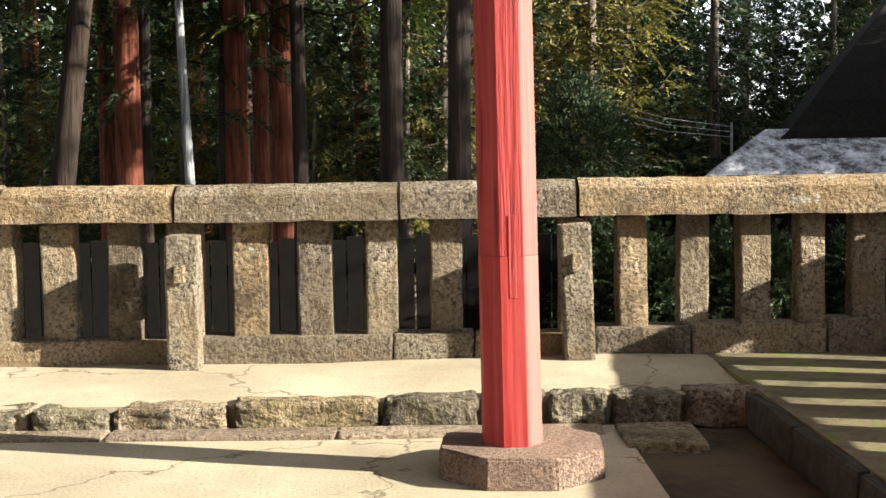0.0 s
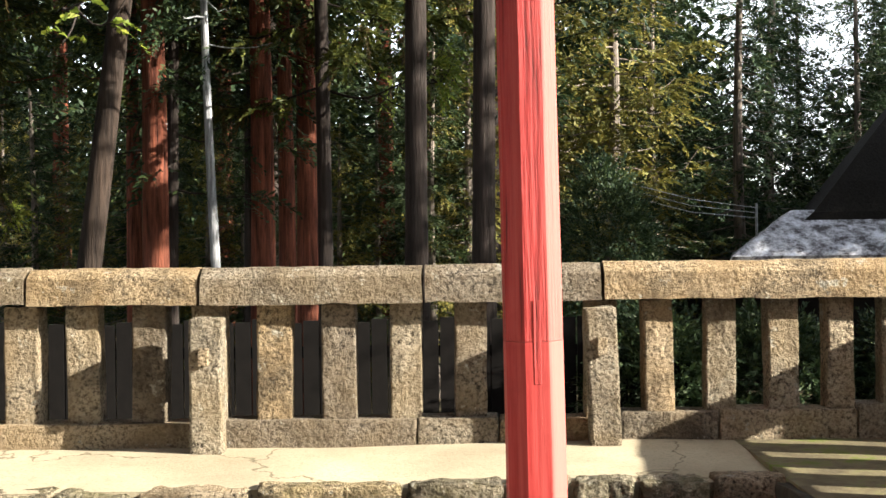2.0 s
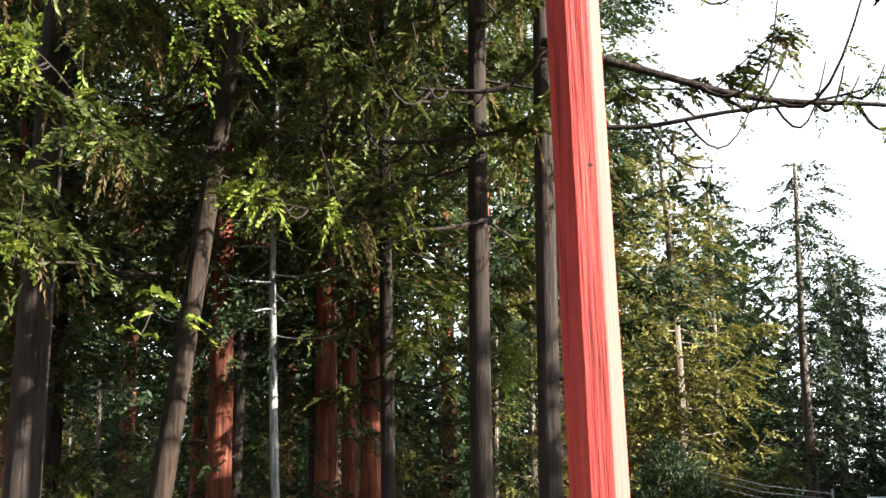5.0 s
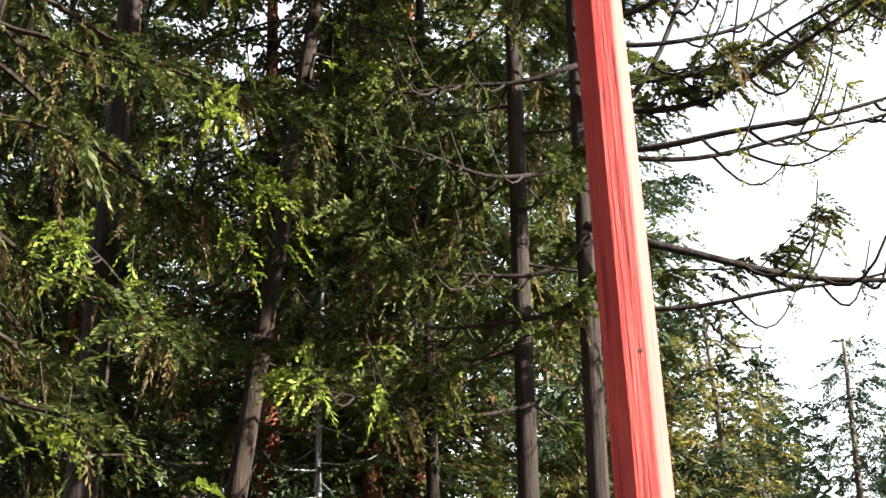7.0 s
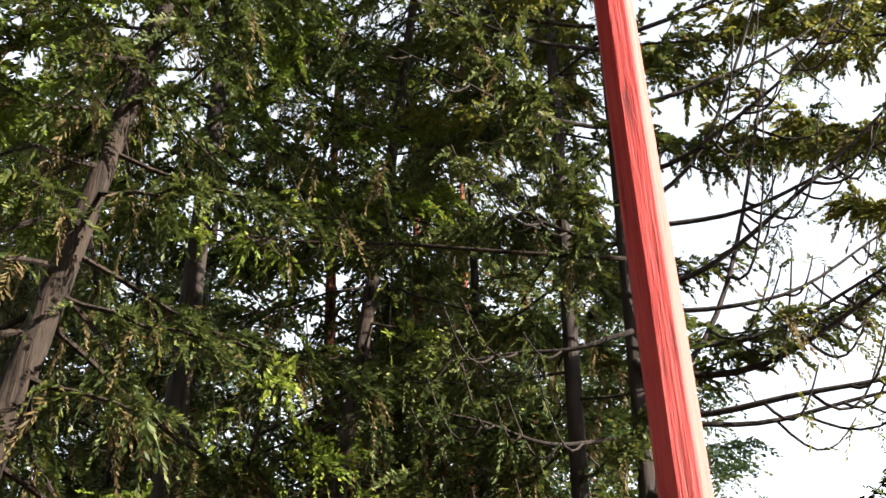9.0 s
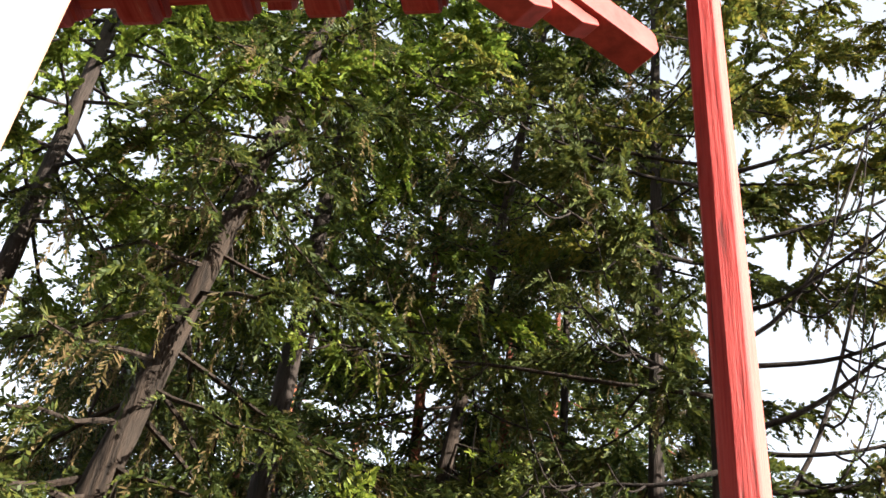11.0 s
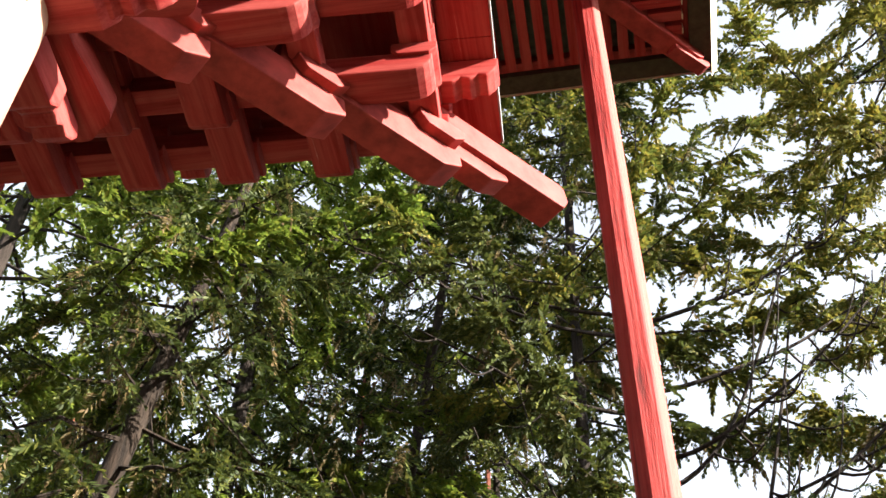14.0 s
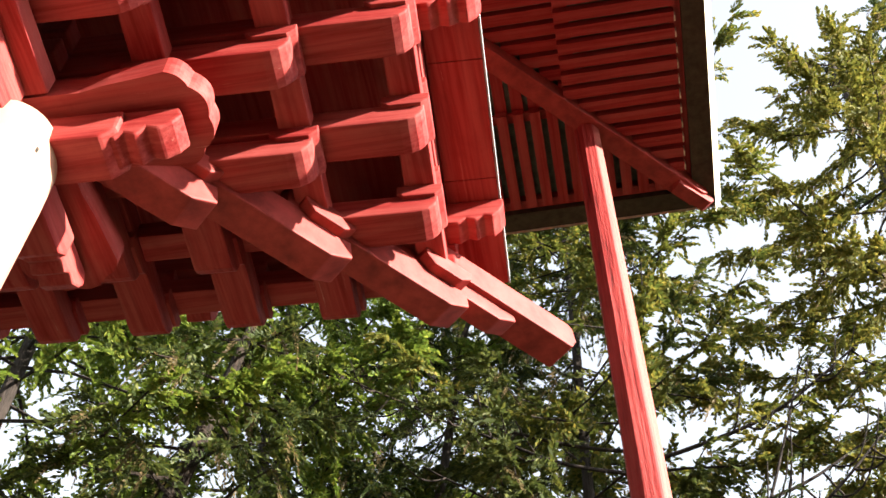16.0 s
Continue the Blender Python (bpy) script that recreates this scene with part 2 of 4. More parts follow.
def prism(profile, width, to_world, bev=0.0):
    """An outline (u, w) drawn out by a width along v and carried into the world by to_world(u, v, w)."""
    b = bmesh.new()
    a = [b.verts.new((u, -width / 2, w)) for u, w in profile]
    c = [b.verts.new((u, width / 2, w)) for u, w in profile]
    b.faces.new(a)
    b.faces.new(c[::-1])
    n = len(a)
    for i in range(n):
        b.faces.new((a[i], c[i], c[(i + 1) % n], a[(i + 1) % n]))
    bmesh.ops.recalc_face_normals(b, faces=b.faces[:])
    if bev:
        bmesh.ops.bevel(b, geom=[e for e in b.edges if e.calc_face_angle(0) > 0.6], offset=bev, segments=2, affect="EDGES", profile=0.6)
    for v in b.verts:
        v.co = Vector(to_world(*v.co))
    bmesh.ops.recalc_face_normals(b, faces=b.faces[:])
    return b


def tube(points, radii, sides=8, bm=None):
    """A round limb through points."""
    b = bm or bmesh.new()
    rings = []
    pts = [Vector(p) for p in points]
    for i, p in enumerate(pts):
        d = (pts[min(i + 1, len(pts) - 1)] - pts[max(i - 1, 0)]).normalized()
        u = d.cross(Vector((0.3, 0.9, 0.25))).normalized()
        w = d.cross(u)
        rings.append([b.verts.new(p + (u * math.cos(k * math.tau / sides) + w * math.sin(k * math.tau / sides)) * radii[i]) for k in range(sides)])
    for r, s in zip(rings, rings[1:]):
        for k in range(sides):
            b.faces.new((r[k], r[(k + 1) % sides], s[(k + 1) % sides], s[k]))
    if sides > 2:
        b.faces.new(rings[0][::-1])
        b.faces.new(rings[-1])
    return b


# ---- ground ----
def ground_sheet():
    b = bmesh.new()
    xs = [-900, -120, -40, -16, -8, 0, 8, 16, 40, 120, 900]
    ys = [-900, -60, -10, 0, 8.9, 9.6, 11, 14, 20, 30, 60, 140, 900]
    def height(x, y):
        if y < 9.2:
            return -0.03
        return -0.03 - 1.1 * min(1, (y - 9.2) / 8)
    grid = [[b.verts.new((x, y, height(x, y))) for x in xs] for y in ys]
    for r, s in zip(grid, grid[1:]):
        for i in range(len(xs) - 1):
            b.faces.new((r[i], r[i + 1], s[i + 1], s[i]))
    return tagged(mesh_object("ground", b, SOIL), "dark forest floor of soil, needles and moss", "ground", kind="structure")


ground_sheet()
KERB_Y, TURN_X = 7.1, 1.82


def slab_sheet(name, x0, x1, y0, y1, height, label, mat, step=0.25):
    nx, ny = int((x1 - x0) / step) + 1, int((y1 - y0) / step) + 1
    b = bmesh.new()
    grid = [[b.verts.new((x0 + (x1 - x0) * i / nx, y0 + (y1 - y0) * j / ny, height(x0 + (x1 - x0) * i / nx, y0 + (y1 - y0) * j / ny))) for i in range(nx + 1)] for j in range(ny + 1)]
    for r, s in zip(grid, grid[1:]):
        for i in range(nx):
            b.faces.new((r[i], r[i + 1], s[i + 1], s[i]))
    geo = bmesh.ops.extrude_face_region(b, geom=b.faces[:])
    for v in geo["geom"]:
        if isinstance(v, bmesh.types.BMVert):
            v.co.z = -0.3
    bmesh.ops.recalc_face_normals(b, faces=b.faces[:])
    return tagged(mesh_object(name, b, mat), label, "pavement", kind="structure")


slab_sheet("pavement", -5, 1.02, 2.6, KERB_Y - 0.06, lambda x, y: 0.012 * noise.noise(Vector((x, y, 0)) * 0.7), "cracked sunlit concrete pavement", CONCRETE, 0.5)


def terrace_height(x, y):
    return 0.13 + 0.05 * min(1, max(0, (y - KERB_Y) / 1.2)) + 0.03 * min(1, max(0, (x + 0.6) / 1.2)) + 0.018 * noise.noise(Vector((x * 1.3, y * 2.0, 3)))


slab_sheet("terrace", -9, TURN_X, KERB_Y + 0.04, 9.0, terrace_height, "raised concrete terrace below the stone fence", CONCRETE, 0.15)
slab_sheet("terrace", TURN_X + 0.003, 4.5, 0, 8.996, lambda x, y: terrace_height(x, KERB_Y + 1.2), "raised mossy stone terrace beside the stone fence", MOSSY, 0.3)


# ---- kerb: rough stones between pavement and terrace ----
def kerb_stone(x0, x1, h, mat, seed):
    b = box(0, x1 - x0, 0, 0.24, 0, h, 0.04, cuts=7)
    for v in b.verts:
        q = v.co * 6 + Vector((seed * 3.1, 0, 0))
        v.co += noise.noise_vector(q * 0.8) * 0.028 + noise.noise_vector(q * 3.3) * 0.012 + noise.noise_vector(q * 8) * 0.005
    ob = mesh_object("kerb_stone", b, mat, smooth=False)
    ob.location = (x0, KERB_Y - 0.07 + 0.02 * math.sin(seed * 2.3), -0.015)
    return ob


KERB_X = (-3.6, -3.05, -2.46, -1.99, -1.275, -0.385, 0.2, 0.6, 0.97, 1.4, 1.86)
kerb = thing("kerb", "row of rough weathered kerb stones", "kerb", kind="structure")
for i, (a, c) in enumerate(zip(KERB_X, KERB_X[1:])):
    k = kerb_stone(a + 0.015, c - 0.015, (0.16, 0.15, 0.145, 0.15, 0.185, 0.2, 0.21, 0.21, 0.2, 0.22)[i], KERBSTONE if i % 3 else STONE, i)
    k.parent = kerb
edge = thing("gutter_edge", "flat stone strip along the foot of the kerb", "kerb", kind="structure")
for i, (a, c) in enumerate(zip((-3.6, -1.95, -0.62, 0.5), (-1.97, -0.64, 0.48, 0.9))):
    e = mesh_object("edge_stone", box(a, c, 6.78, 7.0, -0.05, 0.025, 0.012, rough=0.008, cuts=2), PALE_STONE, edge)
# the kerb's return, painted near black to stand for its own shade
for i in range(7):
    y1 = KERB_Y - 0.1 - i * 0.95
    s = mesh_object("kerb_stone", box(TURN_X - 0.07, TURN_X + 0.03, y1 - 0.93, y1, -0.03, 0.2, 0.03, rough=0.02, cuts=3), KERB_SHADED, kerb)

# ---- stone fence ----
FY = 8.4
RAIL_Z0, RAIL_Z1, RIDGE = 1.172, 1.372, 1.43


def rail_stone(length, seed):
    """A rail with a sloped top, its ends rough; along x from 0."""
    prof = [(0, RAIL_Z0), (0, RAIL_Z1 - 0.012), (0.012, RAIL_Z1), (0.11, RIDGE), (0.15, RIDGE + 0.004), (0.19, RIDGE), (0.288, RAIL_Z1), (0.3, RAIL_Z1 - 0.012), (0.3, RAIL_Z0)]
    b = bmesh.new()
    n = max(4, int(length / 0.09))
    rings = []
    for i in range(n + 1):
        x = length * i / n
        ring = []
        for y, z in prof:
            p = Vector((x, y, z))
            q = p * 9 + Vector((seed * 7.7, 0, 0))
            p += noise.noise_vector(q) * 0.009 + noise.noise_vector(q * 0.3) * 0.008
            ring.append(b.verts.new(p))
        rings.append(ring)
    m = len(prof)
    for r, s in zip(rings, rings[1:]):
        for k in range(m):
            b.faces.new((r[k], r[(k + 1) % m], s[(k + 1) % m], s[k]))
    b.faces.new(rings[0][::-1])
    b.faces.new(rings[-1])
    bmesh.ops.recalc_face_normals(b, faces=b.faces[:])
    return b


def sill_stone(length, z0, z1, seed):
    b = box(0, length, 0, 0.3, z0, z1, 0.018, cuts=5)
    for v in b.verts:
        q = v.co * 8 + Vector((seed * 5.1, 1, 0))
        v.co += noise.noise_vector(q) * 0.01
    return b


def baluster_stone(w, seed, z0=0.34, z1=1.176, d=0.19):
    b = box(-w / 2, w / 2, 0, d, z0, z1, 0.014, cuts=4)
    for v in b.verts:
        q = v.co * 10 + Vector((seed * 4.3, 2, 1))
        v.co += noise.noise_vector(q) * 0.008
    return b


fence = thing("stone_fence", "weathered grey tuff fence with thick balusters under a heavy rail", "fence")
for i, (a, c, dz) in enumerate(((-4.3, -3.08, 0.02), (-3.07, -1.87, 0.008), (-1.86, -0.31, 0.003), (-0.3, 0.93, 0.006), (0.94, 3.95, 0.012))):
    r = part("rail", rail_stone(c - a - 0.012, i), STONE, fence)
    r.location = (a, FY - 0.04, dz)
for i, (a, c, z0, z1) in enumerate(((-4.3, -1.9, 0.1, 0.35), (-1.72, -0.37, 0.1, 0.37), (-0.36, 0.2, 0.1, 0.375), (0.21, 0.84, 0.1, 0.36), (1.05, 1.72, 0.1, 0.4), (1.73, 2.67, 0.1, 0.41), (2.68, 3.95, 0.1, 0.44))):
    r = part("sill", sill_stone(c - a, z0, z1, i), STONE, fence)
    r.location = (a, FY, 0)
for i, (a, c) in enumerate(((-3.75, -3.52), (-3.277, -3.031), (-2.821, -2.591), (-2.377, -2.14), (-1.93, -1.7), (-1.494, -1.248), (-1.026, -0.788), (-0.554, -0.332), (-0.098, 0.124), (0.357, 0.567), (0.8, 1.02), (1.233, 1.439), (1.638, 1.848), (2.085, 2.299), (2.49, 2.676), (2.866, 3.096), (3.3, 3.52))):
    r = part("baluster", baluster_stone(c - a, i), STONE, fence)
    r.location = ((a + c) / 2, FY + 0.06, 0)
    r.rotation_euler = (0, radians(0.8 * math.sin(i * 2.7)), radians(2.5 * math.sin(i * 4.1)))


def brace_post(x0, x1, y, z0, z1, lean, seed):
    b = box(-(x1 - x0) / 2, (x1 - x0) / 2, 0, 0.2, 0, z1 - z0, 0.02, cuts=5)
    for v in b.verts:
        q = v.co * 8 + Vector((seed * 9.3, 0, 0))
        v.co += noise.noise_vector(q) * 0.011
    p = part("brace_post", b, STONE, fence)
    p.location = ((x0 + x1) / 2, y, z0)
    p.rotation_euler = (0, radians(lean), 0)
    t = part("tenon", box(-0.035, 0.035, -0.05, 0.02, 0.66, 0.78, 0.008, rough=0.006), STONE, p, "small square stone tenon end")
    h = part("tie_stone", box(-0.07, 0.07, 0.18, 0.3, 0.55, 0.8, 0.01), STONE, p)
    return p


brace_post(-1.895, -1.676, 8.14, 0.12, 1.1, 0, 1)
brace_post(0.82, 1.03, 8.18, 0.16, 1.14, -2.3, 2)

# the fence turns the corner and runs on beside the terrace
side = thing("stone_fence", "weathered tuff fence run along the terrace edge", "fence")
for i in range(4):
    r = part("rail", rail_stone(2.9, 20 + i), STONE, side)
    r.matrix_basis = pose(4.1, 8.4 - 2.92 * (i + 1), 0, 0, 0, 90)
    r = part("sill", sill_stone(2.9, 0.1, 0.42, 30 + i), STONE, side)
    r.matrix_basis = pose(4.1, 8.4 - 2.92 * (i + 1), 0, 0, 0, 90)
for i in range(21):
    r = part("baluster", baluster_stone(0.33, 50 + i), STONE, side)
    r.matrix_basis = pose(4.04, 8.1 - 0.56 * i, 0, 0, 0, 90)

flag = mesh_object("paving_stone", box(0.98, 1.42, 6.45, 7.0, -0.1, 0.03, 0.015, rough=0.012, cuts=3), KERBSTONE)
tagged(flag, "worn flat stone at the foot of the kerb", "paving stone", kind="structure")

# boards painted near black for the shade they stand in
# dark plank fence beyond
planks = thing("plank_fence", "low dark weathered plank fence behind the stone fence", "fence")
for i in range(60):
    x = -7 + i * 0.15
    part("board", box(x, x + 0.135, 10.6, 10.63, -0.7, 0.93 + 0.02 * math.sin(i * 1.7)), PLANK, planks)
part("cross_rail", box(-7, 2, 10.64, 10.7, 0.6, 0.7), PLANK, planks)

# ---- red post on its base stone ----
POST = (0.33, 6.0)
base = bmesh.new()
ring = [(0.435 * math.cos(radians(22.5 + 45 * k - 4)), 0.435 * math.sin(radians(22.5 + 45 * k - 4))) for k in range(8)]
lo = [base.verts.new((1.03 * x, 1.03 * y, -0.03)) for x, y in ring]
hi = [base.verts.new((x, y, 0.152)) for x, y in ring]
base.faces.new(hi)
base.faces.new(lo[::-1])
for k in range(8):
    base.faces.new((lo[k], lo[(k + 1) % 8], hi[(k + 1) % 8], hi[k]))
bmesh.ops.bevel(base, geom=base.edges[:], offset=0.012, segments=2, affect="EDGES")
foot = mesh_object("base_stone", base, GRANITE)
foot.location = (POST[0] + 0.045, POST[1] + 0.02, 0)
tagged(foot, "octagonal pinkish granite base stone under the red post", "base stone")

POST_TOP = 12.0


def post_mesh(z0, z1, w0, w1, chamfer):
    b = bmesh.new()
    rows = []
    n = 16
    for i in range(n + 1):
        f = i / n
        z, h = z0 + (z1 - z0) * f, (w0 + (w1 - w0) * f) / 2
        c = chamfer * h
        rows.append([b.verts.new((x, y, z)) for x, y in ((h, -h + c), (h, h - c), (h - c, h), (-h + c, h), (-h, h - c), (-h, -h + c), (-h + c, -h), (h - c, -h))])
    for r, s in zip(rows, rows[1:]):
        for k in range(8):
            b.faces.new((r[k], r[(k + 1) % 8], s[(k + 1) % 8], s[k]))
    b.faces.new(rows[0][::-1])
    b.faces.new(rows[-1])
    return b


post = thing("support_post", "tall weathered red wooden post holding up the eave corner", "post", at=(*POST, 0))
SCARF = 1.09
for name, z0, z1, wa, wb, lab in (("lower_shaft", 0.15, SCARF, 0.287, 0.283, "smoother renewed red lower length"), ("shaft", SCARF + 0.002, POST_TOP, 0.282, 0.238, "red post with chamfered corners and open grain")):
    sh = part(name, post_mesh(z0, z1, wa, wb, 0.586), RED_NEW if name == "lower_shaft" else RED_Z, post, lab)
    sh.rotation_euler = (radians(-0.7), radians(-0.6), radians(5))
    if name == "shaft":
        part("scarf_tongue", box(-0.017, 0.02, -0.1445, -0.12, 0.885, 1.29, 0.002), RED_Z, sh, "narrow darker tongue of the scarf joint")
        part("knot", tube([(0.03, -0.139, 3.45), (0.03, -0.12, 3.452)], [0.011, 0.009], 10), TIMBER, sh, "dark nail hole")


# ---- the gate: balcony brackets, upper eave ----
DIAG = 5.85          # the upper eave's diagonal is y = x + DIAG
CX, CY, SKEW = -2.9, 2.86, radians(3)
PITCH = 0.67         # the brackets stand on a square lattice of this pitch
TIER = (7.5, 7.77, 8.04, 8.31)


def east(u, v, w):
    return (u, v, w)


def north(u, v, w):
    return (v - DIAG, u + DIAG, w + 0.006)


def diagonal(s, v, w):
    """s is the x of the diagonal, v across it."""
    return (s + v * 0.7071, s + DIAG - v * 0.7071, w)


def to_east(u, v, w):
    """From the corner column: u out of the east front, v along it to the corner and past it."""
    return (CX + u * math.cos(SKEW) - v * math.sin(SKEW), CY + u * math.sin(SKEW) + v * math.cos(SKEW), w)


def to_north(u, v, w):
    x, y, z = to_east(v, u, w)
    return (x, y, z + 0.005)


def to_corner(s, v, w):
    """Along the corner's diagonal, s counted on either front, v across it."""
    return to_east(s + v * 0.7071, s - v * 0.7071, w)


def row_of(way, v0):
    return lambda a, b, c: way(a, v0 + b, c)


gate = thing("shrine_gate", "red two-storey shrine gate with stepped brackets and wide eaves", "gate")
WALL_X = -3.15


def arm_profile(x0, x1, z, h, r):
    """A bracket arm whose end curves up from its underside."""
    arc = [(x1 - r + r * math.sin(a), z + r - r * math.cos(a)) for a in (0, 0.35, 0.7, 1.05, 1.35)]
    return [(x0, z)] + arc + [(x1, z + h), (x0, z + h)]


def bearing(u, v, z, way, mat, h=0.115, w=0.15):
    """A square block, drawn in at its foot, that carries the next tier."""
    prof = [(u - 0.68 * w, z), (u + 0.68 * w, z), (u + w, z + 0.45 * h), (u + w, z + h), (u - w, z + h), (u - w, z + 0.45 * h)]
    return part("bearing_block", prism(prof, 2 * w, row_of(way, v), 0.006), mat, gate)


NOSE = [(1.9, 8.62), (2.18, 8.6), (2.24, 8.65), (2.3, 8.62), (2.36, 8.67), (2.42, 8.65), (2.47, 8.71), (2.5, 8.78), (2.5, 8.85), (1.9, 8.85)]
for way, mats in ((to_east, (RED_X, RED_Y)), (to_north, (RED_Y, RED_X))):
    for k in (1, 2, 3):
        z, reach = TIER[k - 1], PITCH * k + 0.1
        for j in range(k - 1, -8, -1):
            v = PITCH * j
            back = -0.25 if j <= 0 else v - 0.1
            part("bracket_arm", prism(arm_profile(back, reach, z, 0.2, 0.15), 0.25, row_of(way, v), 0.014), mats[0], gate)
            bearing(PITCH * k - 0.02, v, z + 0.156, way, mats[0])
        u, far = PITCH * k - 0.02, PITCH * k + 0.13
        part("bracket_purlin", prism([(u - 0.1, z + 0.272), (u + 0.1, z + 0.272), (u + 0.1, z + 0.44), (u - 0.1, z + 0.44)], 9.0, row_of(way, far - 4.5), 0.012), mats[1], gate)
    # stacked beams over the last tier, with a block over each arm between them
    u = PITCH * 3 - 0.02
    for j in range(2, -8, -1):
        bearing(u, PITCH * j, 8.482, way, mats[0], 0.1, 0.12)
    part("balcony_beam", prism([(u - 0.1, 8.582), (u + 0.1, 8.582), (u + 0.1, 8.855), (u - 0.1, 8.855)], 9.0, row_of(way, u + 0.15 - 4.5), 0.01), mats[1], gate)
    for n in range(4):
        part("board_nose", prism(NOSE, 0.19, row_of(way, 1.8 - 1.65 * n), 0.012), mats[0], gate, "carved red nose below the balcony edge")
    # balcony edge in lengths, and the floor
    for n in range(10):
        v1 = 2.46 - 0.93 * n
        part("balcony_edge", prism([(2.1, 8.862), (2.47, 8.862), (2.47, 8.93), (2.1, 8.93)], 0.924, row_of(way, v1 - 0.462), 0.004), mats[1], gate)
    part("balcony_board", prism([(-0.3, 8.934), (2.45, 8.934), (2.45, 8.99), (-0.3, 8.99)], 9.0, row_of(way, 2.45 - 4.5)), mats[1], gate)
part("iron_strip", prism([(2.472, 8.85), (2.484, 8.85), (2.484, 8.95), (2.472, 8.95)], 8.0, row_of(to_east, 2.46 - 4.0)), METAL, gate)

# corner arms on the diagonal, each a tier above the last
for s0, s1, z0, z1, wide in ((-0.2, 0.8, 7.47, 7.74, 0.25), (0.4, 1.47, 7.73, 8.0, 0.25), (1.1, 2.14, 7.99, 8.25, 0.24), (1.5, 2.46, 8.22, 8.4, 0.17), (1.55, 2.84, 8.36, 8.6, 0.26)):
    last = s1 > 2.8
    cut = 0.03 if last else 0.11
    prof = [(s0, z0), (s1 - cut, z0), (s1, z0 + 0.09), (s1 - 0.02, z1 - 0.03)] + ([(s1 - 0.05, z1)] if last else [(s1 - 0.1, z1 - 0.05), (s1 - 0.16, z1 - 0.035), (s1 - 0.2, z1)]) + [(s0, z1)]
    part("corner_arm", prism(prof, wide, to_corner, 0.012), RED_D, gate)
    if s1 < 2.4:
        part("bearing_block", prism([(s1 - 0.25, z1 - 0.05), (s1 - 0.09, z1 - 0.05), (s1 - 0.03, z1 + 0.02), (s1 - 0.03, z1 + 0.09), (s1 - 0.31, z1 + 0.09), (s1 - 0.31, z1 + 0.02)], 0.4, to_corner, 0.01), RED_D, gate)

# bracket wall behind the arms
part("bracket_wall", box(-9.4, WALL_X - 0.05, -8, 2.6, 7.5, 8.92), RED_D, gate)

# corner column, tie-beam noses and the plate with scalloped ends
column = tube([(CX + 0.02, CY - 0.06, z) for z in (0, 3.5, 6.7, 6.97, 7.1, 7.17, 7.2)], [0.3, 0.305, 0.3, 0.295, 0.28, 0.24, 0.17], 40)
part("column", column, PALE, gate, "sunlit round column with a rounded head", smooth=True)
part("mortise", box(CX + 0.2, CX + 0.305, CY - 0.16, CY - 0.07, 6.8, 6.84), TIMBER, gate)


def nose_profile(x0, x1, z, h):
    return [(x0, z), (x1 - 1.25 * h, z), (x1 - 1.1 * h, z + 0.16 * h), (x1 - 0.85 * h, z + 0.05 * h), (x1 - 0.66 * h, z + 0.3 * h), (x1 - 0.42 * h, z + 0.2 * h), (x1 - 0.15 * h, z + 0.42 * h), (x1, z + 0.7 * h), (x1 - 0.12 * h, z + h), (x0, z + h)]


def plate_end(way, mat):
    """A flat plate that swells to a rounded head edged with small scallops."""
    edge = [(0.0, -0.22), (0.4, -0.22), (0.55, -0.25), (0.72, -0.27)]
    for i in range(29):
        a = -1.25 + 2.5 * i / 28
        edge.append((0.78 + (0.27 + 0.022 * abs(math.sin(4.4 * a))) * math.cos(a), (0.29 + 0.022 * abs(math.sin(4.4 * a))) * math.sin(a)))
    edge += [(0.72, 0.27), (0.55, 0.25), (0.4, 0.22), (0.0, 0.22)]
    b = bmesh.new()
    lo, hi = ([b.verts.new(way(u, v, z)) for u, v in edge] for z in (7.3, 7.47))
    b.faces.new(lo[::-1])
    b.faces.new(hi)
    for i in range(len(edge)):
        b.faces.new((lo[i], lo[(i + 1) % len(edge)], hi[(i + 1) % len(edge)], hi[i]))
    bmesh.ops.recalc_face_normals(b, faces=b.faces[:])
    part("plate_end", b, mat, gate, "red plate with a scalloped end")


for way, mat, cross in ((to_east, RED_X, RED_Y), (to_north, RED_Y, RED_X)):
    part("beam_nose", prism(nose_profile(-0.1, 0.95, 7.0, 0.26), 0.2, row_of(way, 0), 0.016), mat, gate, "carved red tie-beam nose")
    part("nose_block", prism([(0.2, 6.96), (0.56, 6.96), (0.64, 7.04), (0.64, 7.22), (0.2, 7.22)], 0.27, row_of(way, 0), 0.02), mat, gate)
    plate_end(way, mat)
    part("plate", prism([(-0.23, 7.304), (0.23, 7.304), (0.23, 7.464), (-0.23, 7.464)], 9.7, row_of(way, -5.08), 0.014), cross, gate)
    part("tie_beam", prism([(-0.12, 6.984), (0.12, 6.984), (0.12, 7.29), (-0.12, 7.29)], 9.7, row_of(way, -5.1), 0.014), cross, gate)
    for v in (-1.75, -3.5):
        part("beam_nose", prism(nose_profile(-0.1, 0.6, 7.5, 0.2), 0.2, row_of(way, v), 0.015), mat, gate, "carved red bracket nose")

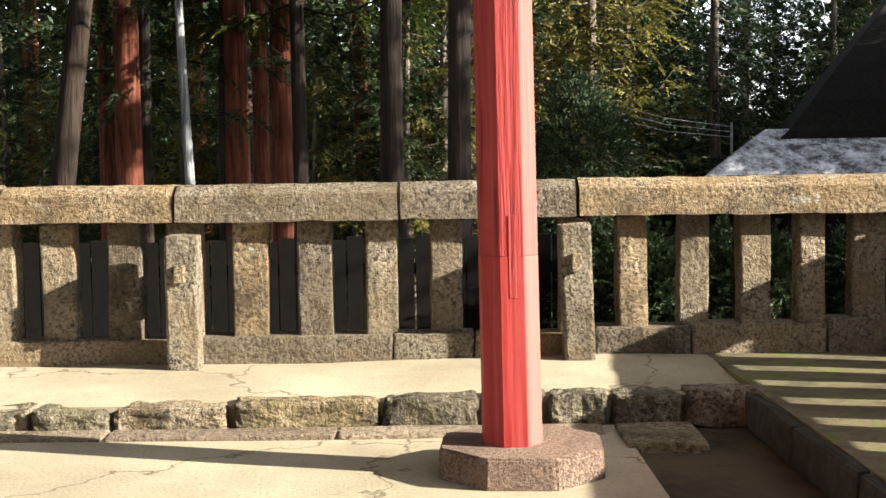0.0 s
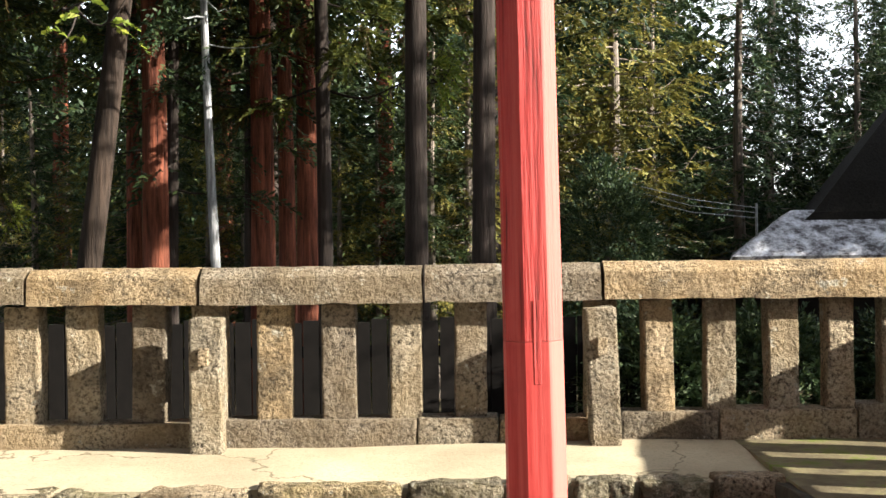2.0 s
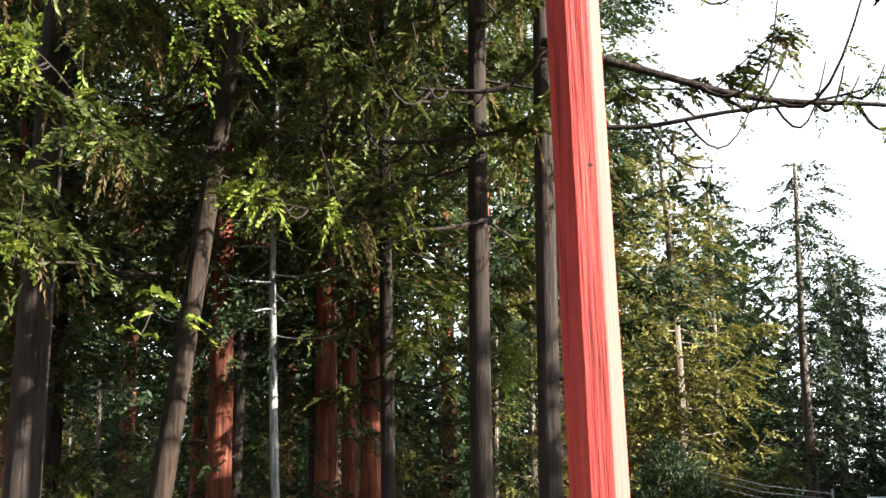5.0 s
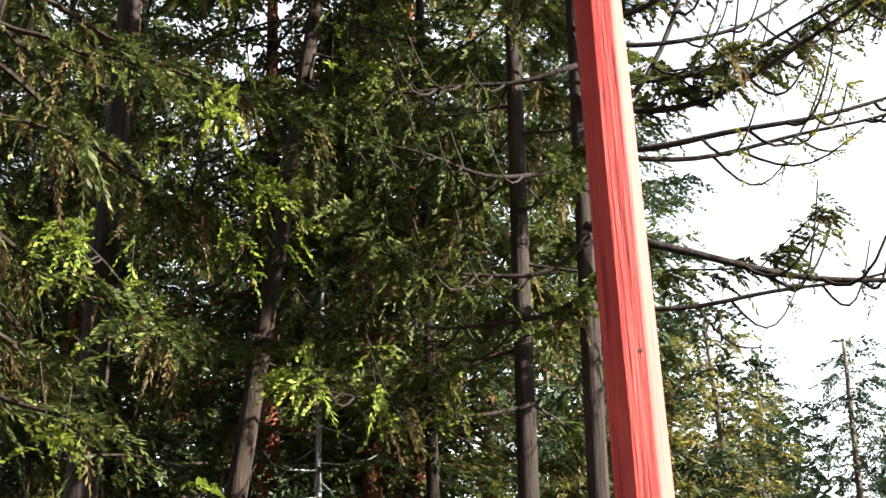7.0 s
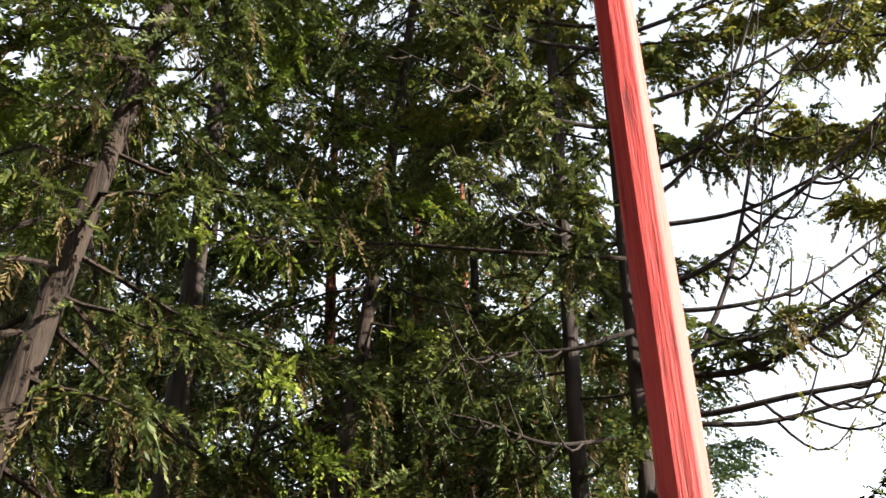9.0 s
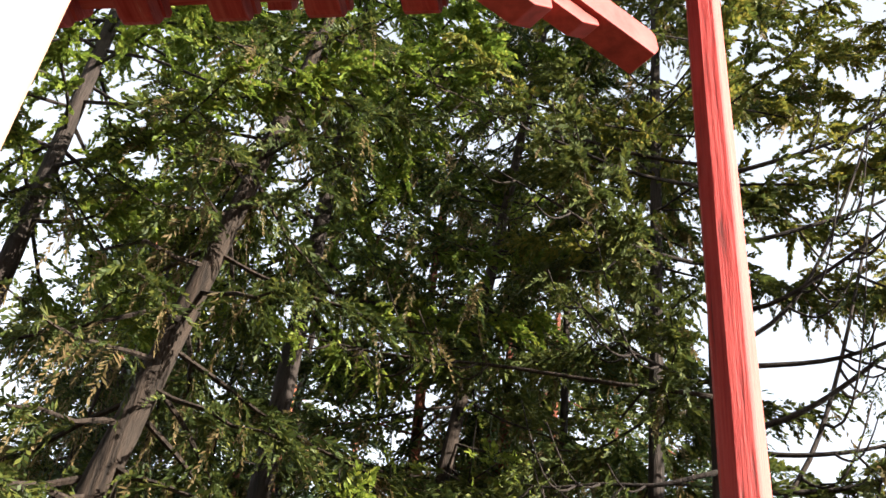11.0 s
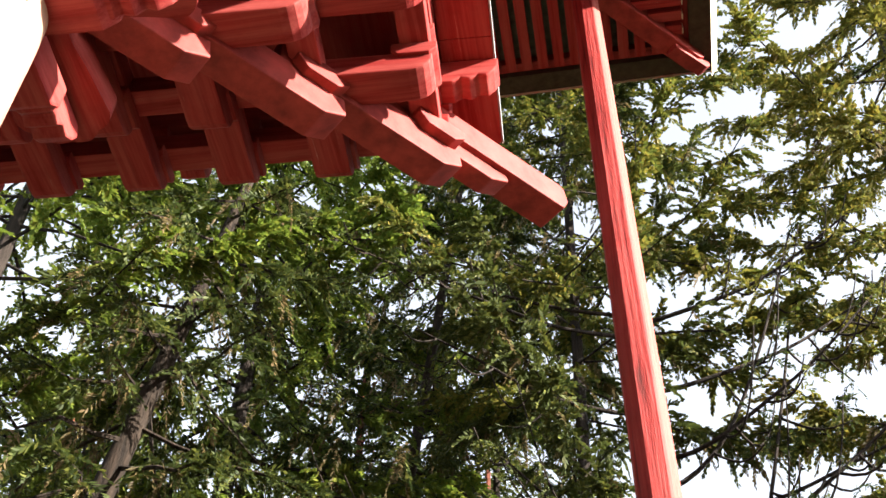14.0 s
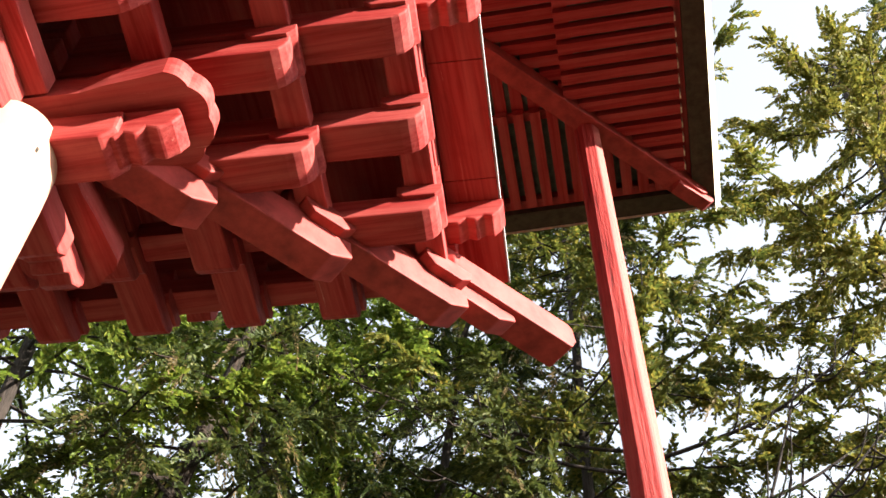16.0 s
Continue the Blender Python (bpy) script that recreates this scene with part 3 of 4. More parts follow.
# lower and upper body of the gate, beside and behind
# unseen walls, made near black to throw no red light back
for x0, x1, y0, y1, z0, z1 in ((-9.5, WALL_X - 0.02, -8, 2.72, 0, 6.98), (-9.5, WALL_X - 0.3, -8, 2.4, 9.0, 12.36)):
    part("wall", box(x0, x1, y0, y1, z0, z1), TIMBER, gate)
for x, y in ((CX, -0.6), (CX, -4.0), (CX - 3.4, CY)):
    part("column", tube([(x, y, 0), (x, y, 3.5), (x, y, 6.9), (x, y, 7.1)], [0.32, 0.325, 0.31, 0.22], 28), RED_PALE, gate, smooth=True)

# upper eave: two tiers of rafters, edge boards, dark boards, pale fascia
EAVE_X, EAVE_Z = 1.45, 12.06
for way, mats in ((east, (RED_X, RED_Y)), (north, (RED_Y, RED_X))):
    for i in range(46):
        v = 7.05 - 0.165 * i
        for u0, u1, z, w, h in ((0.02, 1.13, 12.1, 0.105, 0.1), (-3.2, 0.16, 12.24, 0.115, 0.12)):
            start = max(u0, v - DIAG + 0.1)
            if start < u1 - 0.05:
                part("rafter", prism([(start, z + 0.03 * 0), (u1, z), (u1, z + h), (start, z + h)], w, (lambda v0: lambda a, b, c: way(a, v0 + b, c))(v)), mats[0], gate)
    for name, u0, u1, z0, z1, mat in (("rafter_board", -3.4, 1.2, 12.362, 12.39, mats[0]), ("edge_board", 1.1, 1.24, 12.202, 12.3, mats[1]), ("eave_board", 1.2, 1.42, 12.12, 12.26, EAVE_DARK), ("inner_edge_board", 0.06, 0.16, 12.2, 12.238, mats[1])):
        vtop = u1 + DIAG
        part(name, prism([(u0, z0), (u1, z0), (u1, z1), (u0, z1)], 10.0, lambda a, b, c: way(a, vtop - 5.0 + b, c)), mat, gate)
for way in (east, north):
    part("fascia", prism([(1.412, 12.08), (1.5, 12.33), (1.412, 12.33)], 10.0, (lambda w0: lambda a, b, c: w0(a, 1.47 + DIAG - 5.0 + b, c))(way)), FASCIA, gate, "pale slanting eave edge")
part("hip_rafter", prism([(-3.4, 12.22), (0.1, 12.02), (1.22, 11.99), (1.27, 12.05), (1.27, 12.2), (-3.4, 12.36)], 0.2, diagonal, 0.01), RED_D, gate)
for i in range(12):
    v = 6.9 - 0.165 * i
    part("rafter_cap", box(1.128, 1.142, v - 0.033, v + 0.033, 12.1, 12.19), FASCIA, gate, "pale cap on a rafter end")
part("hip_tip", prism([(1.0, 11.93), (1.3, 11.95), (1.34, 12.02), (1.34, 12.1), (1.0, 12.1)], 0.14, diagonal, 0.01), RED_D, gate)
roof = bmesh.new()
rv = [roof.verts.new(p) for p in ((1.46, 7.31, 12.34), (-11, 7.31, 12.34), (-11, -9, 12.34), (1.46, -9, 12.34), (-3.5, 0.5, 15.2), (-8, 0.5, 15.2), (-8, -4, 15.2), (-3.5, -4, 15.2))]
for f in ((0, 4, 5, 1), (1, 5, 6, 2), (2, 6, 7, 3), (3, 7, 4, 0), (4, 7, 6, 5), (0, 1, 2, 3)):
    roof.faces.new([rv[i] for i in f])
part("roof", roof, COPPER, gate)

# ---- neighbouring house with a snow-dusted thatched roof ----
house = thing("thatched_house", "low house with a thatched roof dusted with snow", "house")
def roof_shell(rings):
    b = bmesh.new()
    vs = [[b.verts.new(p) for p in ((x0, y0, z), (x1, y0, z), (x1, y1, z), (x0 + 0.22 * (y1 - y0), y1, z))] for x0, x1, y0, y1, z in rings]
    for r, s in zip(vs, vs[1:]):
        for k in range(4):
            b.faces.new((r[k], r[(k + 1) % 4], s[(k + 1) % 4], s[k]))
    b.faces.new(vs[0][::-1])
    b.faces.new(vs[-1])
    return b
part("roof", roof_shell([(4.7, 17, 21.9, 32, 1.22), (4.75, 17, 21.85, 32, 1.34), (6.2, 15.5, 23.3, 30.5, 2.2)]), SNOWY, house, "thatch dusted with snow")
part("roof_top", roof_shell([(6.3, 15.7, 22.95, 30.7, 1.95), (6.55, 15.5, 23.0, 30.5, 2.15), (7.1, 15, 23.3, 30, 2.75), (7.8, 14.5, 23.8, 29.4, 3.5), (8.8, 13.8, 24.6, 28.6, 4.5), (9.6, 13.2, 25.6, 27.8, 5.2), (9.9, 13, 26.2, 27.4, 5.4)]), THATCH, house, "bare thatch of the upper roof, darkened for shade")
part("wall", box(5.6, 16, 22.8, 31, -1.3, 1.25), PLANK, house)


# ---- trees ----
def blades(rng, origin, direction, count, length, width, droop, hang=0.0):
    """Flat fern-like sprays: each twig carries leaf blades to both sides, in one plane, that grow shorter to its tip."""
    n = len(origin)
    d = direction.copy()
    d[:, 2] -= hang
    d /= np.linalg.norm(d, axis=1, keepdims=True) + 1e-9
    side = np.cross(d, np.array([0, 0, 1.0]) + rng.normal(0, 0.5, (n, 3)))
    side /= np.linalg.norm(side, axis=1, keepdims=True) + 1e-9
    tw = length * (0.55 + 0.9 * rng.random((n, 1)))
    o, d, side, tw = (np.repeat(q, count, 0) for q in (origin, d, side, tw))
    m = n * count
    f = np.tile((np.arange(count) + 0.5) / count, n)[:, None]
    sign = np.where(np.arange(m) % 2 == 0, 1.0, -1.0)[:, None]
    p = o + d * f * tw
    p[:, 2] -= droop * 0.6 * (f[:, 0] ** 2) * tw[:, 0]
    ld = d * (0.75 + 0.3 * f) + side * sign * (0.75 - 0.45 * f) + rng.normal(0, 0.2, (m, 3))
    ld[:, 2] -= 0.35 * droop * f[:, 0]
    ld /= np.linalg.norm(ld, axis=1, keepdims=True) + 1e-9
    wd = np.cross(ld, np.cross(d, side) + rng.normal(0, 0.45, (m, 3)))
    wd /= np.linalg.norm(wd, axis=1, keepdims=True) + 1e-9
    ll = tw * (0.29 - 0.14 * f) * (0.6 + 0.7 * rng.random((m, 1)))
    ww = width * (0.45 + 0.6 * rng.random((m, 1)))
    q = np.stack([p - wd * ww * 0.3, p + ld * ll * 0.55 + wd * ww, p + ld * ll, p + ld * ll * 0.55 - wd * ww], 1)
    return q.reshape(-1, 3)


def quads_object(name, verts, mat, parent=None, label=""):
    n = len(verts) // 4
    me = bpy.data.meshes.new(name)
    me.vertices.add(len(verts))
    me.vertices.foreach_set("co", verts.astype(np.float32).ravel())
    me.loops.add(len(verts))
    me.loops.foreach_set("vertex_index", np.arange(len(verts), dtype=np.int32))
    me.polygons.add(n)
    me.polygons.foreach_set("loop_start", np.arange(0, len(verts), 4, dtype=np.int32))
    me.update(calc_edges=True)
    me.validate()
    me.materials.append(mat)
    ob = new(name, me)
    if parent:
        ob.parent = parent
    if label:
        ob["label"] = label
    return ob


def conifer(name, label, height, radius, trunk_r, bare, leaf, bark, seed, limbs=70, twigs=22, count=10, twig_len=0.5, width=0.015, droop=0.5, sweep=0.25, lean=(0, 0), rise=0.0, full=0.6, split=False, withered=0.0):
    """A tapered trunk, limbs in uneven whorls and a crown of leaf sprays on their twigs."""
    rng = np.random.default_rng(seed)
    count, width = (int(1.45 * count), 1.1 * width) if split else (count, 1.45 * width)
    t = thing(name, label, "tree")
    bend = [(lean[0] * f * height + 0.12 * math.sin(4 * f + seed), lean[1] * f * height, f * height) for f in np.linspace(0, 1, 12)]
    part("trunk", tube(bend, [trunk_r * (1.3 if i == 0 else 1) * (1 - 0.85 * i / 11) + 0.02 for i in range(12)], 14), bark, t, smooth=True)
    limb_b = bmesh.new()
    org, way = [], []
    for i in range(limbs):
        f = bare + (1 - bare) * ((i + rng.random()) / limbs) ** 0.9
        z = f * height
        fr = (f - bare) / (1 - bare)
        reach = radius * (1 - fr) ** full * (0.55 + 0.6 * rng.random()) + 0.3
        if fr < 0.15:
            reach *= 0.7 + 2 * fr
        az = i * 2.4 + rng.normal(0, 0.4)
        out = np.array([math.cos(az), math.sin(az), 0])
        k = min(10, int(f * 11))
        c = np.array(bend[k]) * (1 - (f * 11 - k)) + np.array(bend[k + 1]) * (f * 11 - k)
        pts = []
        for s in np.linspace(0, 1, 6):
            p = c + out * reach * s
            p[2] = z + reach * (rise * s - droop * 0.45 * s + sweep * s ** 3)
            p += rng.normal(0, 0.035, 3) * s * reach
            pts.append(p)
        r0 = max(0.012, trunk_r * 0.16 * (1 - 0.6 * fr))
        radii = [r0 * (1 - 0.8 * s) + 0.004 for s in np.linspace(0, 1, 6)]
        if split:
            part("limb", tube(pts, radii, 5), bark, t)
        else:
            tube(pts, radii, 4, limb_b)
        for _ in range(max(3, int(twigs * reach / radius))):
            s = min(1.0, max(0.1, round((0.15 + 0.85 * rng.random() ** 0.7) * 7) / 7 + rng.normal(0, 0.025)))
            a = min(4, int(s * 5))
            org.append(pts[a] + (pts[a + 1] - pts[a]) * (s * 5 - a) + rng.normal(0, 0.05, 3))
            w = out * (0.3 + 0.7 * s) + rng.normal(0, 0.55, 3)
            w[2] = 0.45 * w[2] - 0.25 * droop
            way.append(w / np.linalg.norm(w))
    if split:
        limb_b.free()
    else:
        tagged(part("branchwork", limb_b, bark, t), kind="stuff")
    org, way = np.array(org), np.array(way)
    old = rng.random(len(org)) < withered
    tagged(quads_object("crown", blades(rng, org[~old], way[~old], count, twig_len, width, droop), leaf, t), kind="stuff")
    if withered:
        tagged(quads_object("withered_sprays", blades(rng, org[old], way[old], count, 1.1 * twig_len, 0.75 * width, droop, 1.3), LEAF_BROWN, t, "hanging brownish withered sprays"), kind="stuff")
    return t


def put(tree, x, y, z=-1.1, turn=0, scale=1.0):
    tree.matrix_basis = Matrix.Translation((x, y, z)) @ Euler((0, 0, radians(turn))).to_matrix().to_4x4() @ Matrix.Scale(scale, 4)
    return tree


def again(tree, x, y, z=-1.1, turn=0, scale=1.0):
    c = copy_thing(tree, Matrix.Translation((x, y, z)) @ Euler((0, 0, radians(turn))).to_matrix().to_4x4())
    c.scale = (scale, scale, scale)
    return c


def bough(t, z0, reach, dz, bow, az, seed, leaf, bark, r0=0.035, side=6, tufts=4, first=0.3, size=0.016, spray=0.26):
    """A long bare limb of a tree that sags by bow on its way, with side branches that turn upwards and tufts of leaves at their ends."""
    rng = np.random.default_rng(seed)
    out = np.array([math.cos(radians(az)), math.sin(radians(az)), 0])
    acr = np.array([-out[1], out[0], 0])
    n = 15
    pts = []
    for s in np.linspace(0, 1, n):
        p = out * reach * s + acr * reach * 0.06 * math.sin(3 * s + seed)
        p[2] = z0 + dz * s ** 1.4 - bow * math.sin(math.pi * s ** 0.8) + 0.025 * math.sin(11 * s + seed)
        pts.append(p)
    limb = part("limb", tube(pts, [r0 * (1 - 0.72 * s) + 0.004 for s in np.linspace(0, 1, n)], 7), bark, t, smooth=True)
    org, way = [], []
    for k in range(side):
        s = first + (1 - first) * (k + rng.random()) / side
        a = min(n - 2, int(s * (n - 1)))
        o = pts[a] + (pts[a + 1] - pts[a]) * (s * (n - 1) - a)
        ln = (0.5 + 0.7 * rng.random()) * (1.25 - 0.6 * s)
        turn = acr * rng.choice([-1, 1]) * (0.2 + 0.6 * rng.random()) + out * (0.5 + 0.5 * rng.random())
        up = rng.normal(0.5, 0.45)
        br = [o + turn * ln * q + np.array([0, 0, ln * (-0.3 * math.sin(math.pi * q) + up * q * q)]) for q in np.linspace(0, 1, 8)]
        part("branch", tube(br, [0.42 * r0 * (1 - 0.7 * q) + 0.004 for q in np.linspace(0, 1, 8)], 5), bark, limb, smooth=True)
        for _ in range(tufts):
            q = 0.45 + 0.55 * rng.random()
            a = min(6, int(q * 7))
            org.append(br[a] + (br[a + 1] - br[a]) * (q * 7 - a))
            w = turn * 0.6 + rng.normal(0, 0.5, 3)
            w[2] -= 0.3
            way.append(w / np.linalg.norm(w))
    for _ in range(2 * tufts):
        org.append(pts[-1] + rng.normal(0, 0.06, 3))
        w = out * 0.8 + rng.normal(0, 0.45, 3)
        way.append(w / np.linalg.norm(w))
    tagged(quads_object("leaf_sprays", blades(rng, np.array(org), np.array(way), 16, spray, size, 0.7), leaf, t), kind="stuff")


# tall cedars close behind the fence
near_a = put(conifer("cedar", "tall dark-trunked cedar behind the stone fence", 27, 3.3, 0.105, 0.2, LEAF_CEDAR, BARK_DARK, 11, 90, 86, 20, 0.34, 0.024, 0.7, 0.3, full=0.4, split=True, withered=0.08), -0.42, 12.6, -0.5, 20)
near_b = put(conifer("cedar", "tall cedar with long bare upswept limbs", 25, 3.8, 0.095, 0.5, LEAF_SUNNY, BARK_DARK, 5, 62, 70, 22, 0.32, 0.025, 0.4, 0.5, full=0.4, split=True), 0.25, 11.2, -0.5, 0)
for i, (z0, reach, dz, bow, az, r0) in enumerate(((8.3, 2.1, 4.6, 0.9, -4, 0.036), (10.0, 3.2, 0.7, 0.1, -8, 0.03), (8.35, 3.5, 1.0, 0.38, -6, 0.04), (9.3, 3.3, 1.9, 0.2, -5, 0.036), (7.75, 3.3, 0.1, 0.2, -7, 0.036), (9.1, 2.8, 0.5, 0.5, -3, 0.028), (6.8, 3.6, -0.9, 0.3, -8, 0.045), (8.45, 3.1, 0.7, 0.2, -12, 0.03), (7.7, 3.3, 0.3, 0.1, 4, 0.03), (6.1, 3.0, 0.1, 0.12, 2, 0.028), (10.9, 3.0, 1.5, 0.4, -10, 0.03), (11.8, 3.0, 1.2, 0.3, 0, 0.03), (12.8, 3.2, 1.3, 0.3, -14, 0.03), (10.4, 2.3, 3.4, 0.6, -16, 0.03))):
    bough(near_b, z0, reach, dz, bow, az, 200 + i, LEAF_SUNNY if i in (2, 4, 8, 10, 12) else LEAF_CEDAR, BARK_DARK, r0)
for i, (z0, reach, dz, bow, az) in enumerate(((8.6, 2.0, -0.1, 0.12, 186), (6.7, 1.8, -0.1, 0.35, 190), (6.2, 2.3, -0.1, 0.25, 178), (9.9, 1.6, 1.0, 0.1, 184), (7.6, 2.0, 0.0, 0.25, 195), (11.5, 2.6, 1.4, 0.2, 188), (12.6, 2.9, 1.0, 0.2, 200))):
    bough(near_b, z0, reach, dz, bow, az, 240 + i, LEAF_CEDAR, BARK_DARK, 0.026, 6, 6)
bough(near_b, 9.45, 4.9, 0.95, -0.2, 187, 260, LEAF_BRIGHT, BARK_BROWN, 0.026, 9, 6, 0.45, 0.026, 0.3)
bough(near_b, 13.2, 4.2, 1.2, -0.1, 194, 261, LEAF_CEDAR, BARK_BROWN, 0.024, 8, 5)
near_c = put(conifer("cedar", "leaning dark-barked cedar with drooping foliage", 16, 3.0, 0.27, 0.36, LEAF_CEDAR, BARK_BROWN, 23, 60, 50, 20, 0.4, 0.021, 1.1, 0.1, (0.144, 0.02), full=0.45, split=True, withered=0.15), -7.05, 9.75, -0.8, 0)
near_d = put(conifer("cedar", "cedar with hanging sprays of green and brown leaves", 25, 3.6, 0.13, 0.26, LEAF_CEDAR, BARK_BROWN, 31, 84, 76, 20, 0.38, 0.024, 1.0, 0.2, (0.105, 0.03), full=0.4, split=True, withered=0.2), -4.58, 13.8, -0.8, 0)
# these boughs look sunlit through their lighter leaf colour
bough(near_d, 5.5, 4.1, -0.7, 0.1, -84, 303, LEAF_BRIGHT, BARK_DARK, 0.014, 2, 2, 0.88, 0.036, 0.3)
bough(near_d, 5.1, 4.1, -0.7, 0.1, -67, 304, LEAF_BRIGHT, BARK_DARK, 0.014, 2, 2, 0.88, 0.036, 0.3)
bough(near_d, 8.2, 3.4, 0.2, 0.2, -70, 305, LEAF_BRIGHT, BARK_DARK, 0.022, 7, 6, 0.3, 0.026, 0.32)
bough(near_d, 9.4, 3.0, 0.2, 0.2, -40, 306, LEAF_BRIGHT, BARK_DARK, 0.022, 7, 6, 0.3, 0.026, 0.32)
bough(near_d, 6.9, 3.2, 0.2, 0.2, -95, 307, LEAF_BRIGHT, BARK_DARK, 0.022, 7, 7, 0.3, 0.026, 0.32)
bough(near_d, 7.7, 2.7, 0.3, 0.2, -58, 308, LEAF_BRIGHT, BARK_DARK, 0.022, 7, 7, 0.3, 0.026, 0.32)
bough(near_a, 5.4, 2.6, 0.1, 0.2, 190, 309, LEAF_BRIGHT, BARK_DARK, 0.02, 7, 7, 0.3, 0.024, 0.3)
near_e = put(conifer("cedar", "yellow-green cedar lit by the sun", 25, 4.0, 0.2, 0.45, LEAF_SUNNY, BARK_DARK, 41, 84, 96, 22, 0.34, 0.027, 0.4, 0.45, full=0.45, split=True, withered=0.05), 5.3, 12.3, -0.8, 0)
near_f = put(conifer("cedar", "bright green cedar crown in full sun", 23, 3.9, 0.18, 0.5, LEAF_BRIGHT, BARK_DARK, 43, 84, 98, 22, 0.33, 0.026, 0.7, 0.3, full=0.35, split=True), -7.9, 9.7, -0.8, 0)
again(near_a, -2.0, 16.6, -1, 130, 0.88)
again(near_a, -7.2, 15.2, -1, 200, 0.56)
again(near_d, -9.6, 13.4, -1, 60, 0.58)
again(near_f, -5.4, 12.8, -0.8, 77, 1.1)
again(near_a, 8.0, 14.6, 0, 40, 1.12)
again(near_c, -13.0, 17.0, -1, 20, 1.2)

# reddish cedar trunks of the wood
wood = conifer("cedar", "red-barked cedar in the dim wood", 18.5, 2.5, 0.185, 0.36, LEAF_CEDAR, BARK_RED, 51, 56, 28, 14, 0.6, 0.03, 0.7, 0.25)
put(wood, -4.38, 16.5)
for i, (x, y, s) in enumerate(((-3.0, 17.1, 0.95), (-2.78, 18.2, 0.75), (-2.5, 18.9, 0.95), (-10.2, 24, 1.1), (-11.5, 28, 1.2), (-0.9, 27, 1.2), (0.75, 31, 1.2), (-13.5, 22, 1.3), (-16, 27, 1.3), (-2.3, 33, 1.4), (-7, 35, 1.4), (-12, 36, 1.4), (2.2, 37, 1.2), (-17, 38, 1.5), (-6.1, 22, 0.8), (-7.6, 17.2, 0.7))):
    again(wood, x, y, -1.1, 47 * i, s)
shade = conifer("cedar", "dark cedar standing in the shade of the wood", 20, 2.8, 0.15, 0.28, LEAF_FIR, BARK_DARK, 61, 70, 28, 14, 0.65, 0.032, 0.7, 0.25)
put(shade, -4.1, 17.0, -1.1, 0, 0.62)
# those behind and beside the eye are unseen, added to block sky light
for i, (x, y, s) in enumerate(((-3.4, 19.5, 0.8), (-8.0, 20, 1.1), (-2.9, 21, 1.0), (-10.5, 18, 1.1), (0.6, 24, 1.0), (-13, 31, 1.2), (-5, 31, 1.2), (-5, -13, 1.0), (0, -14, 1.0), (4.5, -15, 1.1), (9, -16, 1.1), (-2, -19, 1.2), (7, -21, 1.2), (-9, -14, 1.0), (2.5, -11, 0.8), (12, 13, 1.0), (14, -8, 1.1), (18, -11, 1.1), (22, -12, 1.1), (16, -16, 1.1), (-14, 8, 1.1), (-15, 2, 1.1), (24, -18, 1.2), (6, -12, 1.0), (10, -10, 1.0), (-6, -10, 1.0), (1, -9, 0.9), (13, -12, 1.2), (27, -14, 1.2), (20, -22, 1.2))):
    again(shade, x, y, -1.1, 71 * i + 30, s)
birch = put(conifer("birch", "slim pale-barked tree in the wood", 12, 1.4, 0.075, 0.55, LEAF_FIR, BARK_WHITE, 71, 30, 12, 10, 0.5, 0.02), -3.28, 15.6, -1.1, 0, 0.8)

# conifers beyond, in the open to the side
gold = conifer("fir", "golden-green fir in the sun", 11.5, 2.4, 0.17, 0.08, LEAF_GOLD, BARK_GREY, 81, 90, 30, 14, 0.5, 0.026, 0.4, 0.3)
put(gold, 3.2, 27)
fir = conifer("fir", "slender dark green fir in the open", 11.5, 2.1, 0.15, 0.06, LEAF_FIR, BARK_GREY, 91, 90, 30, 14, 0.5, 0.026, 0.6, 0.2)
put(fir, 6.6, 29)
for i, (x, y, s) in enumerate(((2.2, 32, 1.15), (1.6, 26, 0.9))):
    again(gold, x, y, -1.1, 63 * i, s)
for i, (x, y, s) in enumerate(((8.6, 34, 0.85), (10.6, 33, 0.9), (13.5, 36, 1.1), (11.2, 41, 1.0), (15.5, 39, 1.2), (5.6, 38, 0.9), (7.5, 43, 1.0), (17.5, 42, 1.2), (4.8, 31, 1.0), (9.0, 36, 0.95), (12.2, 35, 0.95), (14.0, 33, 1.0))):
    again(fir, x, y, -1.1, 83 * i, s)

# young growth between the trunks
for i in range(22):
    x, y = -19 + 19.5 * ((i * 0.618) % 1), 20.5 + 12 * ((i * 0.387) % 1)
    again(gold if i % 3 == 0 else fir, x, y, -1.3, 40 * i, 0.42 + 0.25 * ((i * 0.71) % 1))
# an unseen ring of firs to the east, added to screen the low sky
for i in range(9):
    a = radians(-32 + 9 * i)
    again(fir, 34 * math.cos(a), 34 * math.sin(a), -0.5, 50 * i, 0.85)


def far_woods():
    """The dark depth of the wood: a wide belt of leaves past the last trunks."""
    rng = np.random.default_rng(7)
    n = 42000
    a = rng.uniform(-0.95, 0.62, n)
    dist = rng.uniform(42, 60, n)
    top = 13 + 5 * np.sin(a * 17) + 3 * np.sin(a * 41 + 1) - 6 * (a > 0.07)
    org = np.stack([dist * np.sin(a), dist * np.cos(a), -1.2 + (top + 3) * rng.random(n) ** 1.5], 1)
    way = rng.normal(0, 1, (n, 3))
    way[:, 2] -= 0.6
    way /= np.linalg.norm(way, axis=1, keepdims=True)
    ob = quads_object("far_woods", blades(rng, org, way, 6, 1.9, 0.2, 0.6), LEAF_FIR)
    return tagged(ob, "dark belt of distant conifer woods", "woods", kind="stuff")


far_woods()


